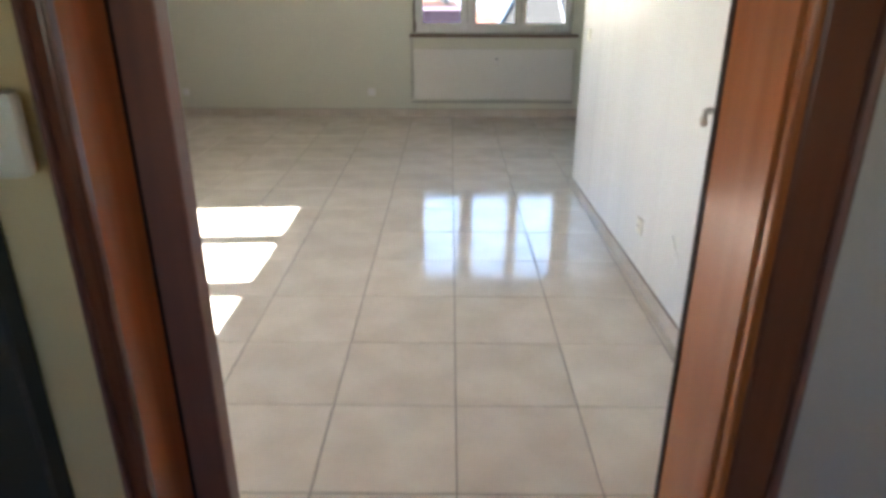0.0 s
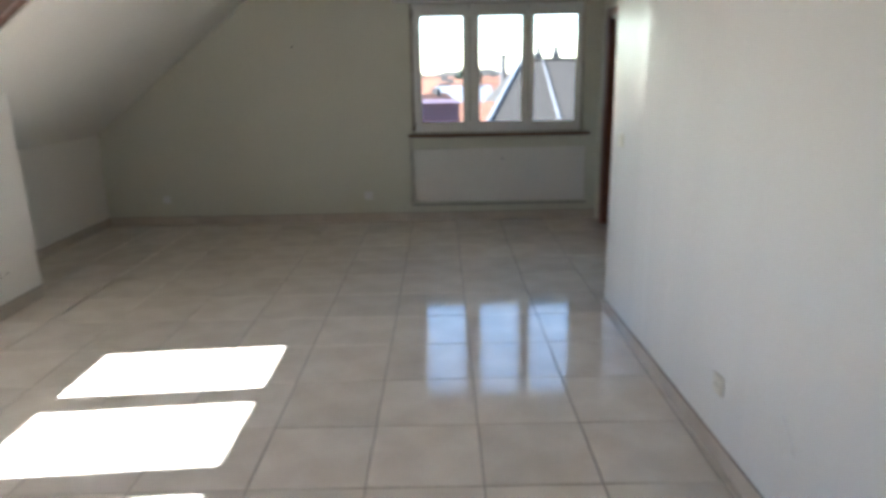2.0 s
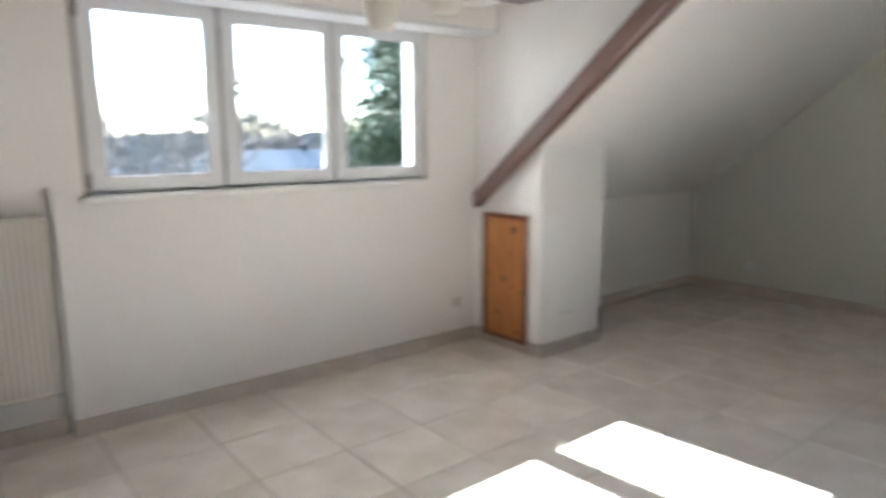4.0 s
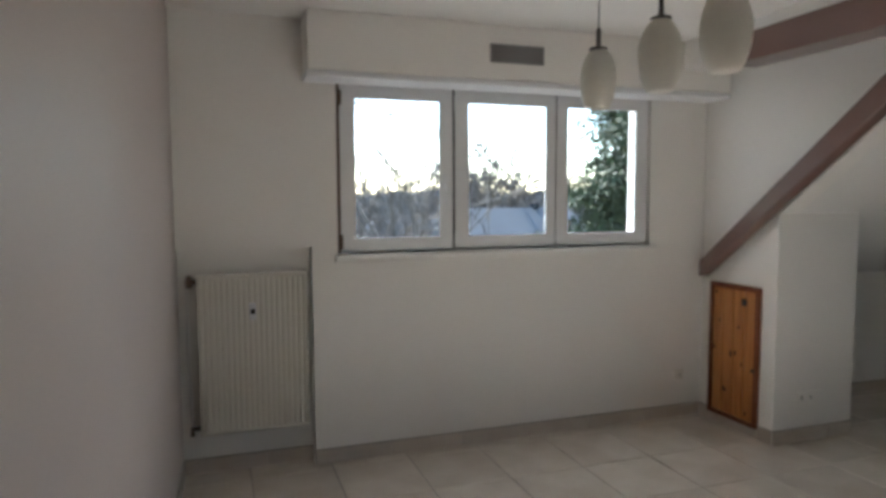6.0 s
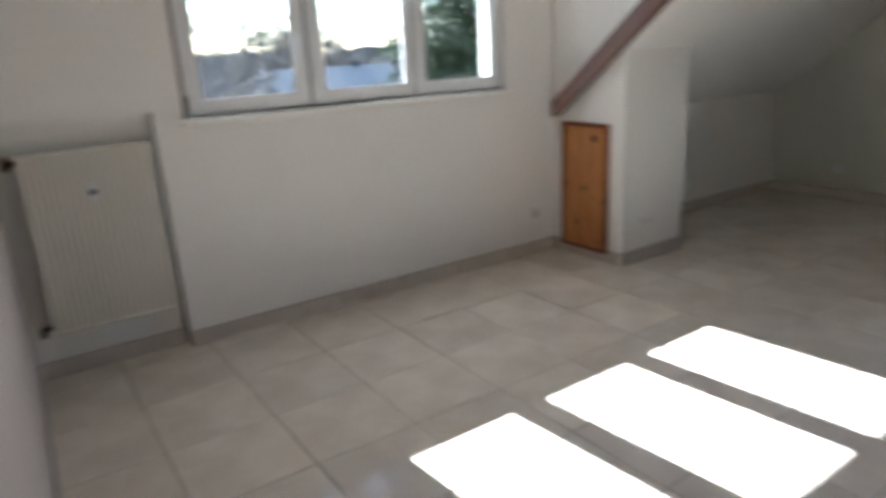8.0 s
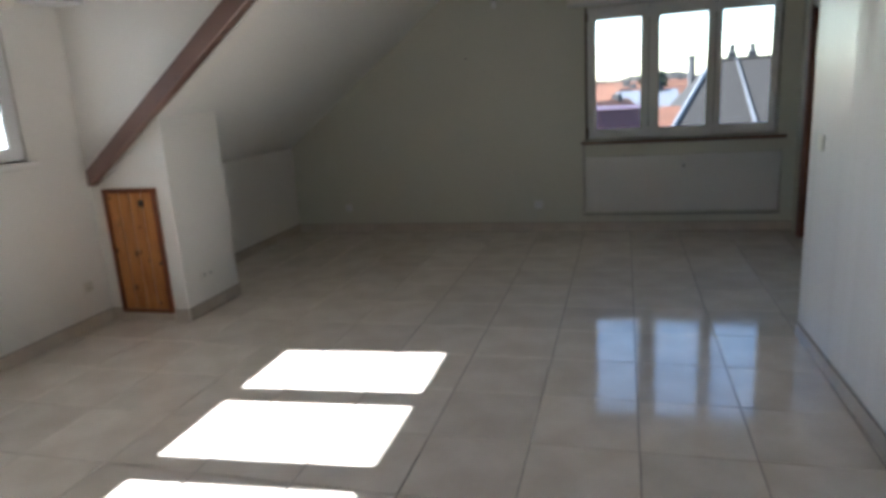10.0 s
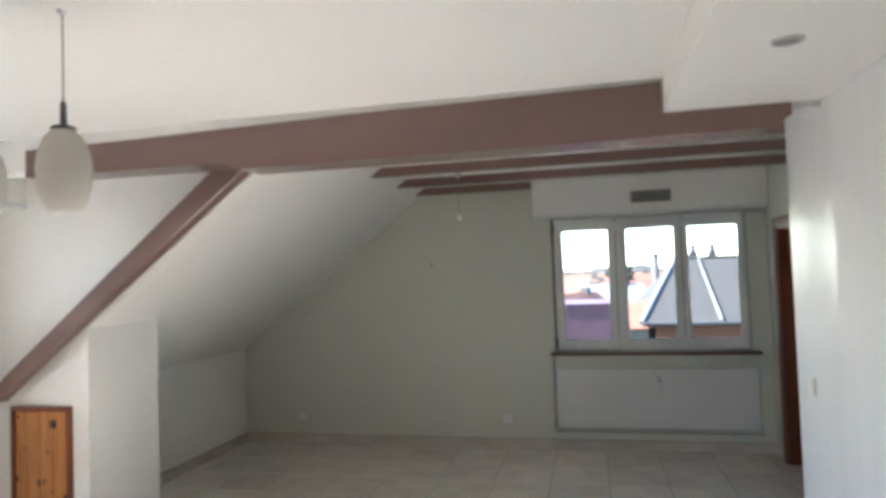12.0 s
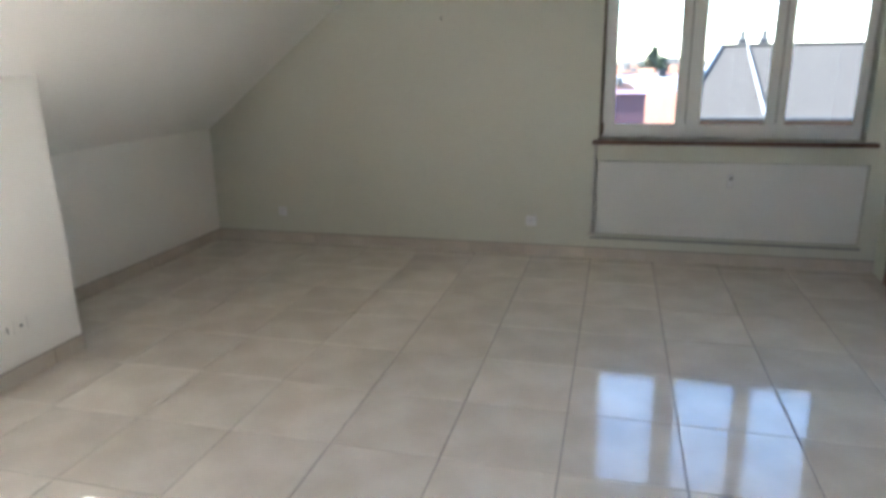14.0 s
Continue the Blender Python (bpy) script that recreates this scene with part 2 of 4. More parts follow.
back_w.to_mesh(tmp)
front_w.from_mesh(tmp)
back_w.free()
bpy.data.meshes.remove(tmp)
structure("wall_west", front_w, WHITE, "white painted dormer wall with a radiator niche", "wall")
structure("wall_knee", box(KX - 0.25, KX, COLY - 0.6, NY, 0, KZ + 0.001), WHITE, "low white knee wall under the roof slope", "wall")
cheek = prism([(WX - 0.30, 0), (COLX, 0), (COLX, slope_z(COLX)), (SLOPE_TOP, CZ), (WX - 0.30, CZ)], CHY, CHY + 0.14, "y")
structure("wall_cheek", cheek, WHITE, "white dormer side wall with a low pine hatch", "wall")
column = prism([(KX - 0.2, 0), (COLX, 0), (COLX, slope_z(COLX) + 0.05), (KX - 0.2, slope_z(KX - 0.2) + 0.05)], CHY + 0.14, COLY, "y")
structure("wall_projection", column, WHITE, "white boxed-in projection under the roof slope", "wall")
front_n = wall_mesh("y", NY, NY + 0.16, [KX - 0.3, EX2], [0, CZ], [(NX0, NX1, NZ0, NZ1), (0.833, 2.550, 0.179, 0.718)])
back_n = wall_mesh("y", NY + 0.16, NY + 0.30, [KX - 0.3, EX2], [0, CZ], [(NX0, NX1, NZ0, NZ1)])
tmp = bpy.data.meshes.new("join")
back_n.to_mesh(tmp)
front_n.from_mesh(tmp)
back_n.free()
bpy.data.meshes.remove(tmp)
structure("wall_north", front_n, SAGE, "gable wall painted pale sage grey", "wall")
structure("wall_east", prism([(EX, ECY), (EXS, SY), (EXS + 0.16, SY), (EX + 0.16, ECY)], 0, CZ, "z"), SATIN, "satin white painted partition wall", "wall")
structure("wall_return", box(EX + 0.16, EX2, ECY - 0.16, ECY, 0, CZ), SAGE, "short sage return wall behind the corner", "wall")
DY0, DY1, DZ = 8.34, 9.08, 1.90
structure("wall_east_far", wall_mesh("x", EX2, EX2 + 0.16, [ECY - 0.16, NY + 0.3], [0, CZ], [(DY0, DY1, -0.01, DZ)]), SAGE, "sage wall with a dark wooden doorway", "wall")
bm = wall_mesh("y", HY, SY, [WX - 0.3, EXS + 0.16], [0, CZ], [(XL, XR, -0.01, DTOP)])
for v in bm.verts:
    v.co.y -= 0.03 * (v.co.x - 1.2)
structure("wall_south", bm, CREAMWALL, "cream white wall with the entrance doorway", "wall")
bm = box(WX - 0.3, 2.85, 2.9, NY + 0.3, CZ, CZ + 0.2)
add_box(bm, 0.02, 2.3, 0.4, 2.9, CZ, CZ + 0.2)
add_box(bm, 2.85, 4.4, 7.4, 9.6, CZ, CZ + 0.2)
structure("ceiling", bm, CEIL, "flat white painted ceiling", "ceiling")
slope = prism([(KX, KZ), (SLOPE_TOP, CZ), (SLOPE_TOP - 0.3, CZ + 0.01), (KX - 0.35, KZ + 0.06), (KX - 0.35, KZ - 0.28), (KX, KZ - 0.0)], CHY + 0.14, NY, "y")
structure("ceiling_slope", slope, CEIL, "sloping white attic ceiling", "ceiling")
structure("ceiling_soffit", prism([(1.517, 6.215), (EX + 0.006, 6.215), (EXS, SY), (1.517, SY)], 2.263, CZ, "z"), CEIL, "lowered white ceiling band with a spotlight", "ceiling")

# hall behind the doorway and the dark room past the far door
structure("hall_wall_west", box(0.02, 0.12, 0.5, HY, 0, CZ), HALL, "beige hall wall in shade", "wall")
structure("hall_wall_east", box(2.2, 2.3, 0.5, HY, 0, CZ), HALL, "beige hall wall in shade", "wall")
# The opening is unseen, added so that sky light brightens the hall.
structure("hall_wall_south", wall_mesh("y", 0.4, 0.5, [0.02, 2.3], [0, CZ], [(0.95, 1.5, 1.18, 1.76)]), HALL, "beige hall end wall with an added unseen light opening", "wall")
structure("hall_wall_north", wall_mesh("y", HY - 0.006, HY - 0.001, [0.12, 2.2], [0, CZ], [(XL - 0.02, XR + 0.02, -0.01, DTOP + 0.02)]), HALL, "beige painted wall round the door frame", "wall")
structure("side_room_wall_north", box(EX2 + 0.16, 4.4, 9.5, 9.6, 0, CZ), HALL, "dim beige wall of the side room", "wall")
structure("side_room_wall_south", box(EX2 + 0.16, 4.4, 7.4, 7.5, 0, CZ), HALL, "dim beige wall of the side room", "wall")
structure("side_room_wall_east", box(4.3, 4.4, 7.5, 9.5, 0, CZ), HALL, "dim beige wall of the side room", "wall")

# ---- timber ----
bm = prism([(-1.71, 2.198), (-0.575, 2.194), (-0.455, 2.158), (0.545, 2.157), (1.94, 2.163), (2.008, 2.215), (2.008, 2.262), (1.513, 2.262), (1.507, 2.395), (0.095, 2.378), (-0.955, 2.352), (-1.71, 2.343)], 6.215, 6.415, "y")
bmesh.ops.bevel(bm, geom=[e for e in bm.edges if abs(e.calc_face_angle(0)) > 0.6], offset=0.008, segments=2, affect="EDGES")
tagged(part("ceiling_beam", bm, BEAM), "large mauve-brown painted ceiling beam across the room", "beam")
structure("ceiling_filler", box(-2.10, EX + 0.05, 6.227, 6.405, 2.235, CZ + 0.01), CEIL, "white plaster between the beam and the ceiling", "ceiling")
brace = prism([(-2.217, 0.950), (-0.60, 2.200), (-0.70, 2.262), (-0.755, 2.242), (-2.215, 1.056)], 6.49, CHY, "y")
bmesh.ops.bevel(brace, geom=list(brace.edges), offset=0.006, segments=1, affect="EDGES")
tagged(part("diagonal_brace", brace, BEAM), "diagonal mauve-brown timber along the dormer side wall", "beam")
for jy in (7.34, 7.92, 8.58, 9.20):
    zb = 2.343
    x_end = EX2 if jy < 9 else 0.69
    x_a = KX + (zb - KZ) / RISE
    jb = prism([(x_a + 0.02, zb), (x_end, zb), (x_end, CZ), (SLOPE_TOP + 0.02, CZ)], jy, jy + 0.075, "y")
    bmesh.ops.bevel(jb, geom=list(jb.edges), offset=0.006, segments=1, affect="EDGES")
    tagged(part("ceiling_joist", jb, BEAM), "slim mauve-brown joist under the white ceiling", "beam", "ceiling joists")


# ---- windows ----
def window(name, label, at, u0, u1, v0, v1, sashes, panes, pv0, pv1, knob):
    """Three casements in one frame. at(u, v, w) gives the place; w grows towards the room, from 0 at the sash faces."""
    def ubox(a, b, c, d, e, f, bevel=0.0):
        bm = box(a, b, c, d, e, f, bevel)
        for v in bm.verts:
            v.co = at(v.co.x, v.co.y, v.co.z)
        return bm
    base = at((u0 + u1) / 2, v0, -0.05)
    root = thing(name, base, label, "window", kind="structure")
    fr = wall_mesh("y", -0.085, -0.049, [u0, u1], [v0, v1], [(s0 + 0.03, s1 - 0.03, v0 + 0.05, v1 - 0.05) for s0, s1 in sashes])
    for v in fr.verts:
        v.co = at(v.co.x, v.co.z, v.co.y)
    part("window_frame", fr, PVC, root)
    for i, ((s0, s1), (p0, p1)) in enumerate(zip(sashes, panes)):
        sb = wall_mesh("y", -0.012, 0.0, [s0, s1], [v0 + 0.018, v1 - 0.012], [(p0, p1, pv0, pv1)])
        bmesh.ops.bevel(sb, geom=[e for e in sb.edges if abs(e.calc_face_angle(0)) > 0.5], offset=0.004, segments=2, affect="EDGES")
        for v in sb.verts:
            v.co = at(v.co.x, v.co.z, v.co.y)
        rear = wall_mesh("y", -0.048, -0.0125, [s0 + 0.002, s1 - 0.002], [v0 + 0.02, v1 - 0.014], [(p0 - 0.022, p1 + 0.022, pv0 - 0.022, pv1 + 0.022)])
        for v in rear.verts:
            v.co = at(v.co.x, v.co.z, v.co.y)
        sash = part("sash", sb, PVC, root)
        part("rear_profile", rear, PVC, sash)
        pane = part("pane", ubox(p0 - 0.018, p1 + 0.018, pv0 - 0.018, pv1 + 0.018, -0.020, -0.016), GLASS, sash)
        pane.visible_shadow = False
        gs = wall_mesh("y", -0.0155, -0.0125, [p0 - 0.018, p1 + 0.018], [pv0 - 0.018, pv1 + 0.018], [(p0 + 0.003, p1 - 0.003, pv0 + 0.003, pv1 - 0.003)])
        for v in gs.verts:
            v.co = at(v.co.x, v.co.z, v.co.y)
        part("gasket", gs, VENT, sash, "grey rubber glazing seal")
        if i in knob:
            side = s1 - 0.045
            hb = ubox(side - 0.013, side + 0.013, 1.50, 1.57, 0.0005, 0.012, 0.003)
            add = ubox(side - 0.009, side + 0.009, 1.42, 1.545, 0.030, 0.042, 0.004)
            neck = ubox(side - 0.008, side + 0.008, 1.527, 1.543, 0.010, 0.032)
            me = bpy.data.meshes.new("t")
            for extra in (add, neck):
                extra.to_mesh(me)
                hb.from_mesh(me)
                extra.free()
            bpy.data.meshes.remove(me)
            part("window_handle", hb, PVC, sash)
        for hv in (v0 + 0.07, v1 - 0.09):
            part("hinge", ubox(s0 - 0.008, s0 + 0.010, hv - 0.04, hv + 0.04, 0.001, 0.014, 0.003), RUST if i == 0 else PVC, sash)
    # Black filler puts the shade of the gaps between casements into colour.
    for a, b in zip(sashes, sashes[1:]):
        part("meeting_gap", ubox(a[1] + 0.0005, b[0] - 0.0005, v0 + 0.02, v1 - 0.014, -0.046, -0.006), GASKET, root, "dark strip painting the shaded gap between casements")
    # Dark brown strip fills the gap beside the first casement.
    part("gap_strip", ubox(u0 - 0.001, sashes[0][0] - 0.001, v0 + 0.003, v1 - 0.003, -0.048, 0.002), RUST, root, "dark brown strip filling the gap beside the first casement")
    return root


def at_west(u, v, w):
    return (WX - 0.012 + w, u, v)


def at_north(u, v, w):
    return (u, NY + 0.062 - w, v)


window("window_1", "white plastic three-part casement window facing garden trees", at_west, WY0, WY1, WZ0, WZ1,
       [(4.152, 4.806), (4.820, 5.473), (5.481, 6.135)], [(4.237, 4.728), (4.907, 5.412), (5.560, 6.050)], 1.248, 2.016, (0,))
window("window_2", "white plastic three-part casement window facing rooftops", at_north, NX0, NX1, NZ0, NZ1,
       [(0.858, 1.405), (1.411, 1.972), (1.978, 2.490)], [(0.936, 1.342), (1.500, 1.910), (2.027, 2.436)], 0.967, 1.957, (0,))
tagged(part("window_sill", box(WX - 0.005, WX + 0.045, 4.112, 6.188, 1.122, 1.156, 0.006, 2), WHITE), "narrow white window sill board", "window sill", kind="structure")
tagged(part("window_sill", box(0.800, 2.570, NY - 0.055, NY + 0.062, 0.836, 0.862, 0.006, 2), SILL), "dark red-brown wooden window sill", "window sill", kind="structure")


def shutter_box(label, bm, lip):
    root = tagged(part("shutter_box", bm, WHITE), label, "shutter box")
    part("lower_lip", lip, PVC, root)
    return root


shutter_box("white roller-shutter casing above the garden window", box(WX, WX + 0.215, 3.957, CHY, 2.115, CZ, 0.006), box(WX + 0.001, WX + 0.222, 3.952, CHY - 0.002, 2.082, 2.114, 0.01, 2))
shutter_box("white roller-shutter casing above the rooftop window", box(0.695, EX2, 9.286, NY, 2.099, CZ, 0.006), box(0.69, EX2, 9.281, NY - 0.002, 2.076, 2.098, 0.008, 2))


def air_vent(at, u0, u1, v0, v1):
    def ubox(a, b, c, d, e, f):
        bm = box(a, b, c, d, e, f)
        for v in bm.verts:
            v.co = at(v.co.x, v.co.y, v.co.z)
        return bm
    root = thing("air_vent", at((u0 + u1) / 2, v0, 0), "small grey slatted air vent in the shutter casing", "vent", "air vents")
    fr = wall_mesh("y", 0.001, 0.012, [u0, u1], [v0, v1], [(u0 + 0.01, u1 - 0.01, v0 + 0.01, v1 - 0.01)])
    for v in fr.verts:
        v.co = at(v.co.x, v.co.z, v.co.y)
    part("frame", fr, VENT, root)
    part("backing", ubox(u0 + 0.008, u1 - 0.008, v0 + 0.008, v1 - 0.008, 0.0006, 0.002), DARK, root)
    n = 6
    for k in range(n):
        v = v0 + 0.012 + (v1 - v0 - 0.024) * (k + 0.5) / n
        part("slat", ubox(u0 + 0.01, u1 - 0.01, v - 0.004, v + 0.004, 0.003, 0.010), VENT, root)


air_vent(lambda u, v, w: (WX + 0.215 + w, u, v), 4.941, 5.265, 2.208, 2.306)
air_vent(lambda u, v, w: (u, 9.286 - w, v), 1.550, 1.885, 2.175, 2.278)

# ---- entrance door ----
lin = thing("door_1", ((XL + XR) / 2, (HY + SY) / 2, 0), "orange-brown varnished entrance door frame", "door frame", kind="structure")
for side, x in ((1, XL), (-1, XR)):
    def across(a, b, y0, y1, top, bevel=0.003, seg=1):
        """A post between two offsets from the opening's side, counted into the doorway."""
        return box(min(x + side * a, x + side * b), max(x + side * a, x + side * b), y0, y1, 0, top, bevel, seg)
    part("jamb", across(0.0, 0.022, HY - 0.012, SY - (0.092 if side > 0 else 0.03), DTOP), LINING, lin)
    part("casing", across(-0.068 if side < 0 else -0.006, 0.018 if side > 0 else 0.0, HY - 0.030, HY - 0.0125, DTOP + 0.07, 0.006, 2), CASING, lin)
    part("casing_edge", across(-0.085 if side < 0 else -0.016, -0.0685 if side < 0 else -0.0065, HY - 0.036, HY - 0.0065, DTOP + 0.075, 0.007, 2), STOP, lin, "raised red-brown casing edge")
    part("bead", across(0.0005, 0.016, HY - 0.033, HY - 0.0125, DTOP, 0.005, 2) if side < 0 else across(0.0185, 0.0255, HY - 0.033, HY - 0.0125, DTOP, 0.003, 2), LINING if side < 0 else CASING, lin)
    if side > 0:
        # Dark strip stands for the shade in the gap between jamb and stop.
        part("seal", across(0.0, 0.026, SY - 0.0915, SY - 0.086, DTOP), GAP_SHADE, lin, "dark strip painting the shaded gap beside the stop")
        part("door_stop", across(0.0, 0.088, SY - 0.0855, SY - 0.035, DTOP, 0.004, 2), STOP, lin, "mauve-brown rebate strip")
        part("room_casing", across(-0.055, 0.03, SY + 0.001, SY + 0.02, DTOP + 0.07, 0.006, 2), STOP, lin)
    else:
        # Dark strip stands for the shade in the gap beside the open leaf.
        part("door_stop", across(0.0005, 0.024, SY - 0.0295, SY - 0.012, DTOP, 0.002), GAP_SHADE, lin, "dark strip painting the shaded hinge-side gap")
part("head", box(XL + 0.023, XR - 0.023, HY - 0.012, SY - 0.003, DTOP - 0.022, DTOP - 0.001, 0.003), LINING, lin)
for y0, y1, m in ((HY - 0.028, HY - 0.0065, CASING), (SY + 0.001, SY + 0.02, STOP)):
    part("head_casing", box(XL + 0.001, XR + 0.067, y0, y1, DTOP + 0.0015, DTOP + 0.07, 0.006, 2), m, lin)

HINGE = Vector((XR - 0.008, SY - 0.008, 0))
OPEN = 67.5


def open_leaf(bm):
    """Turns parts built with the leaf along +x from the origin into the opened door's place."""
    m = Matrix.Translation(HINGE) @ pose(0, 0, 0, 0, 0, OPEN)
    bmesh.ops.transform(bm, matrix=m, verts=bm.verts)
    return bm


LW = 0.76
leaf = thing("entrance_door", HINGE, "open tan veneered flush door with a steel handle", "door")
part("leaf", open_leaf(box(0.003, LW, -0.04, 0.0, 0.008, 2.0, 0.003)), LEAF, leaf)
plate = part("lock_plate", open_leaf(box(LW - 0.075, LW - 0.035, 0.0005, 0.008, 0.93, 1.17, 0.004, 2)), STEEL, leaf)
part("lever", open_leaf(tube([(LW - 0.055, 0.006, 1.08), (LW - 0.055, 0.036, 1.08), (LW - 0.066, 0.043, 1.078), (LW - 0.15, 0.043, 1.072), (LW - 0.162, 0.039, 1.066)], 0.0095, 10)), STEEL, leaf, "bent steel lever handle", True)
part("keyhole", open_leaf(tube([(LW - 0.055, 0.006, 0.985), (LW - 0.055, 0.018, 0.985)], 0.012, 12)), STEEL, leaf)
part("lock_plate", open_leaf(box(LW - 0.075, LW - 0.035, -0.048, -0.0405, 0.93, 1.17, 0.004, 2)), STEEL, leaf)
for hz in (0.22, 1.75):
    part("hinge", tube([(XR - 0.016, SY - 0.004, hz - 0.05), (XR - 0.016, SY - 0.004, hz + 0.05)], 0.007, 10), STEEL, leaf)

# ---- far door ----
d2 = thing("door_2", (EX2, (DY0 + DY1) / 2, 0), "dark red-brown wooden door frame to an unlit room", "door frame", kind="structure")
for side, y in ((1, DY0), (-1, DY1)):
    part("jamb", box(EX2 - 0.004, EX2 + 0.166, min(y, y + side * 0.022), max(y, y + side * 0.022), 0, DZ, 0.003), CASING, d2)
    part("casing", box(EX2 - 0.02, EX2 - 0.0005, min(y, y - side * 0.07), max(y, y - side * 0.07), 0, DZ + 0.07, 0.006, 2), STOP, d2)
part("head", box(EX2 - 0.004, EX2 + 0.166, DY0 + 0.023, DY1 - 0.023, DZ - 0.022, DZ - 0.001, 0.003), CASING, d2)
part("head_casing", box(EX2 - 0.02, EX2 - 0.0005, DY0 + 0.0005, DY1 - 0.0005, DZ + 0.0005, DZ + 0.07, 0.006, 2), STOP, d2)
side_leaf = thing("side_room_door", (EX2 + 0.18, DY0 + 0.02, 0), "dark wooden door standing open into the side room", "door")
part("leaf", box(EX2 + 0.18, EX2 + 0.96, DY0 - 0.03, DY0 + 0.012, 0.01, DZ - 0.03, 0.004), CASING, side_leaf)
part("handle", tube([(EX2 + 0.89, DY0 + 0.012, 1.03), (EX2 + 0.89, DY0 + 0.06, 1.03), (EX2 + 0.78, DY0 + 0.062, 1.03)], 0.009, 8), STEEL, side_leaf)

# ---- hatch ----
hx0, hx1, hz0, hz1 = -2.181, -1.769, 0.060, 0.922
hatch = thing("hatch_door", ((hx0 + hx1) / 2, CHY, hz0), "low knotty-pine plank hatch door with dark frame", "hatch")
fr = wall_mesh("y", CHY - 0.022, CHY - 0.0005, [hx0, hx1], [hz0, hz1], [(hx0 + 0.022, hx1 - 0.03, hz0 + 0.022, hz1 - 0.028)])
part("frame", fr, PINE_FRAME, hatch)
pw = (hx1 - 0.032 - hx0 - 0.024) / 4
for k in range(4):
    plank = part("plank", box(hx0 + 0.024 + k * pw + 0.003, hx0 + 0.024 + (k + 1) * pw - 0.003, CHY - 0.016, CHY - 0.001, hz0 + 0.024, hz1 - 0.03, 0.005, 1), PINE, hatch)
for kx, kz, kr in ((-2.13, 0.86, 0.010), (-2.14, 0.50, 0.013), (-1.99, 0.48, 0.016), (-1.955, 0.49, 0.012), (-1.90, 0.43, 0.010), (-2.04, 0.24, 0.016), (-1.86, 0.13, 0.010), (-1.93, 0.66, 0.009), (-2.09, 0.68, 0.008)):
    bm = bmesh.new()
    bmesh.ops.create_circle(bm, cap_ends=True, segments=14, radius=1)
    for v in bm.verts:
        a = math.atan2(v.co.y, v.co.x)
        r = kr * (1 + 0.18 * math.sin(2 * a + kz * 9))
        v.co = (kx + r * math.cos(a), CHY - 0.0163, kz + 1.25 * r * math.sin(a))
    part("knot", bm, KNOT, hatch)
part("latch_plate", box(-1.905, -1.865, CHY - 0.026, CHY - 0.0165, 0.80, 0.845, 0.004), GASKET, hatch, "small black square latch")
part("keeper", box(-1.815, -1.785, CHY - 0.03, CHY - 0.0165, 0.40, 0.425, 0.004), RUST, hatch)

# ---- garden-side radiator ----
rad = thing("radiator", (WX - 0.06, 3.672, 0.235), "cream fluted panel radiator in its wall niche", "radiator")
ry0, ry1, rz0, rz1, rx = 3.397, 3.958, 0.229, 1.076, WX + 0.006
pts = []
n = 20
for k in range(n):
    y = ry0 + (ry1 - ry0) * k / n
    w = (ry1 - ry0) / n
    pts += [(rx - 0.012, y + 0.0005), (rx - 0.012, y + w * 0.22), (rx, y + w * 0.40), (rx, y + w * 0.84)]
pts += [(rx - 0.012, ry1), (rx - 0.022, ry1), (rx - 0.022, ry0)]
bm = prism(pts, rz0 + 0.02, rz1 - 0.02, "z")
part("front_panel", bm, CREAM, rad)
part("rear_panel", box(rx - 0.072, rx - 0.054, ry0 + 0.005, ry1 - 0.005, rz0 + 0.01, rz1 - 0.012, 0.006), CREAM, rad)
part("top_rail", box(rx - 0.020, rx + 0.002, ry0, ry1, rz1 - 0.020, rz1, 0.006, 2), CREAM, rad)
part("bottom_rail", box(rx - 0.020, rx + 0.002, ry0, ry1, rz0, rz0 + 0.020, 0.006, 2), CREAM, rad)
part("top_grille", box(rx - 0.070, rx - 0.021, ry0 + 0.004, ry1 - 0.004, rz1 - 0.012, rz1 - 0.004), CREAM, rad)
for ky in (ry0 + 0.001, ry1 - 0.004):
    part("side_cover", box(rx - 0.072, rx - 0.021, ky, ky + 0.003, rz0 + 0.006, rz1 - 0.004), CREAM, rad)
meter = part("heat_meter", box(rx + 0.0005, rx + 0.022, 3.655, 3.692, 0.835, 0.925, 0.006, 2), PVC, rad, "small white heat meter")
part("window", box(rx + 0.0215, rx + 0.0245, 3.662, 3.686, 0.868, 0.894, 0.003), DARK, meter)
valve = part("valve", tube([(rx - 0.05, 3.397, 1.04), (rx - 0.05, 3.345, 1.04)], 0.014, 10), RUST, rad, "bare brown radiator valve", True)
part("valve_nut", tube([(rx - 0.05, 3.362, 1.01), (rx - 0.05, 3.362, 1.073)], [0.017, 0.013], 6), RUST, valve)
part("lower_valve", tube([(rx - 0.05, 3.402, 0.262), (rx - 0.05, 3.357, 0.262), (rx - 0.05, 3.357, 0.225)], 0.013, 10), RUST, rad)
part("pipe", tube([(rx - 0.06, 3.350, 1.01), (rx - 0.06, 3.348, 0.60), (rx - 0.06, 3.362, 0.24)], 0.008, 8), PALE, rad)
for ky in (3.49, 3.86):
    part("bracket", box(WX - 0.0845, rx - 0.071, ky - 0.012, ky + 0.012, 0.32, 0.98), STEEL, rad)

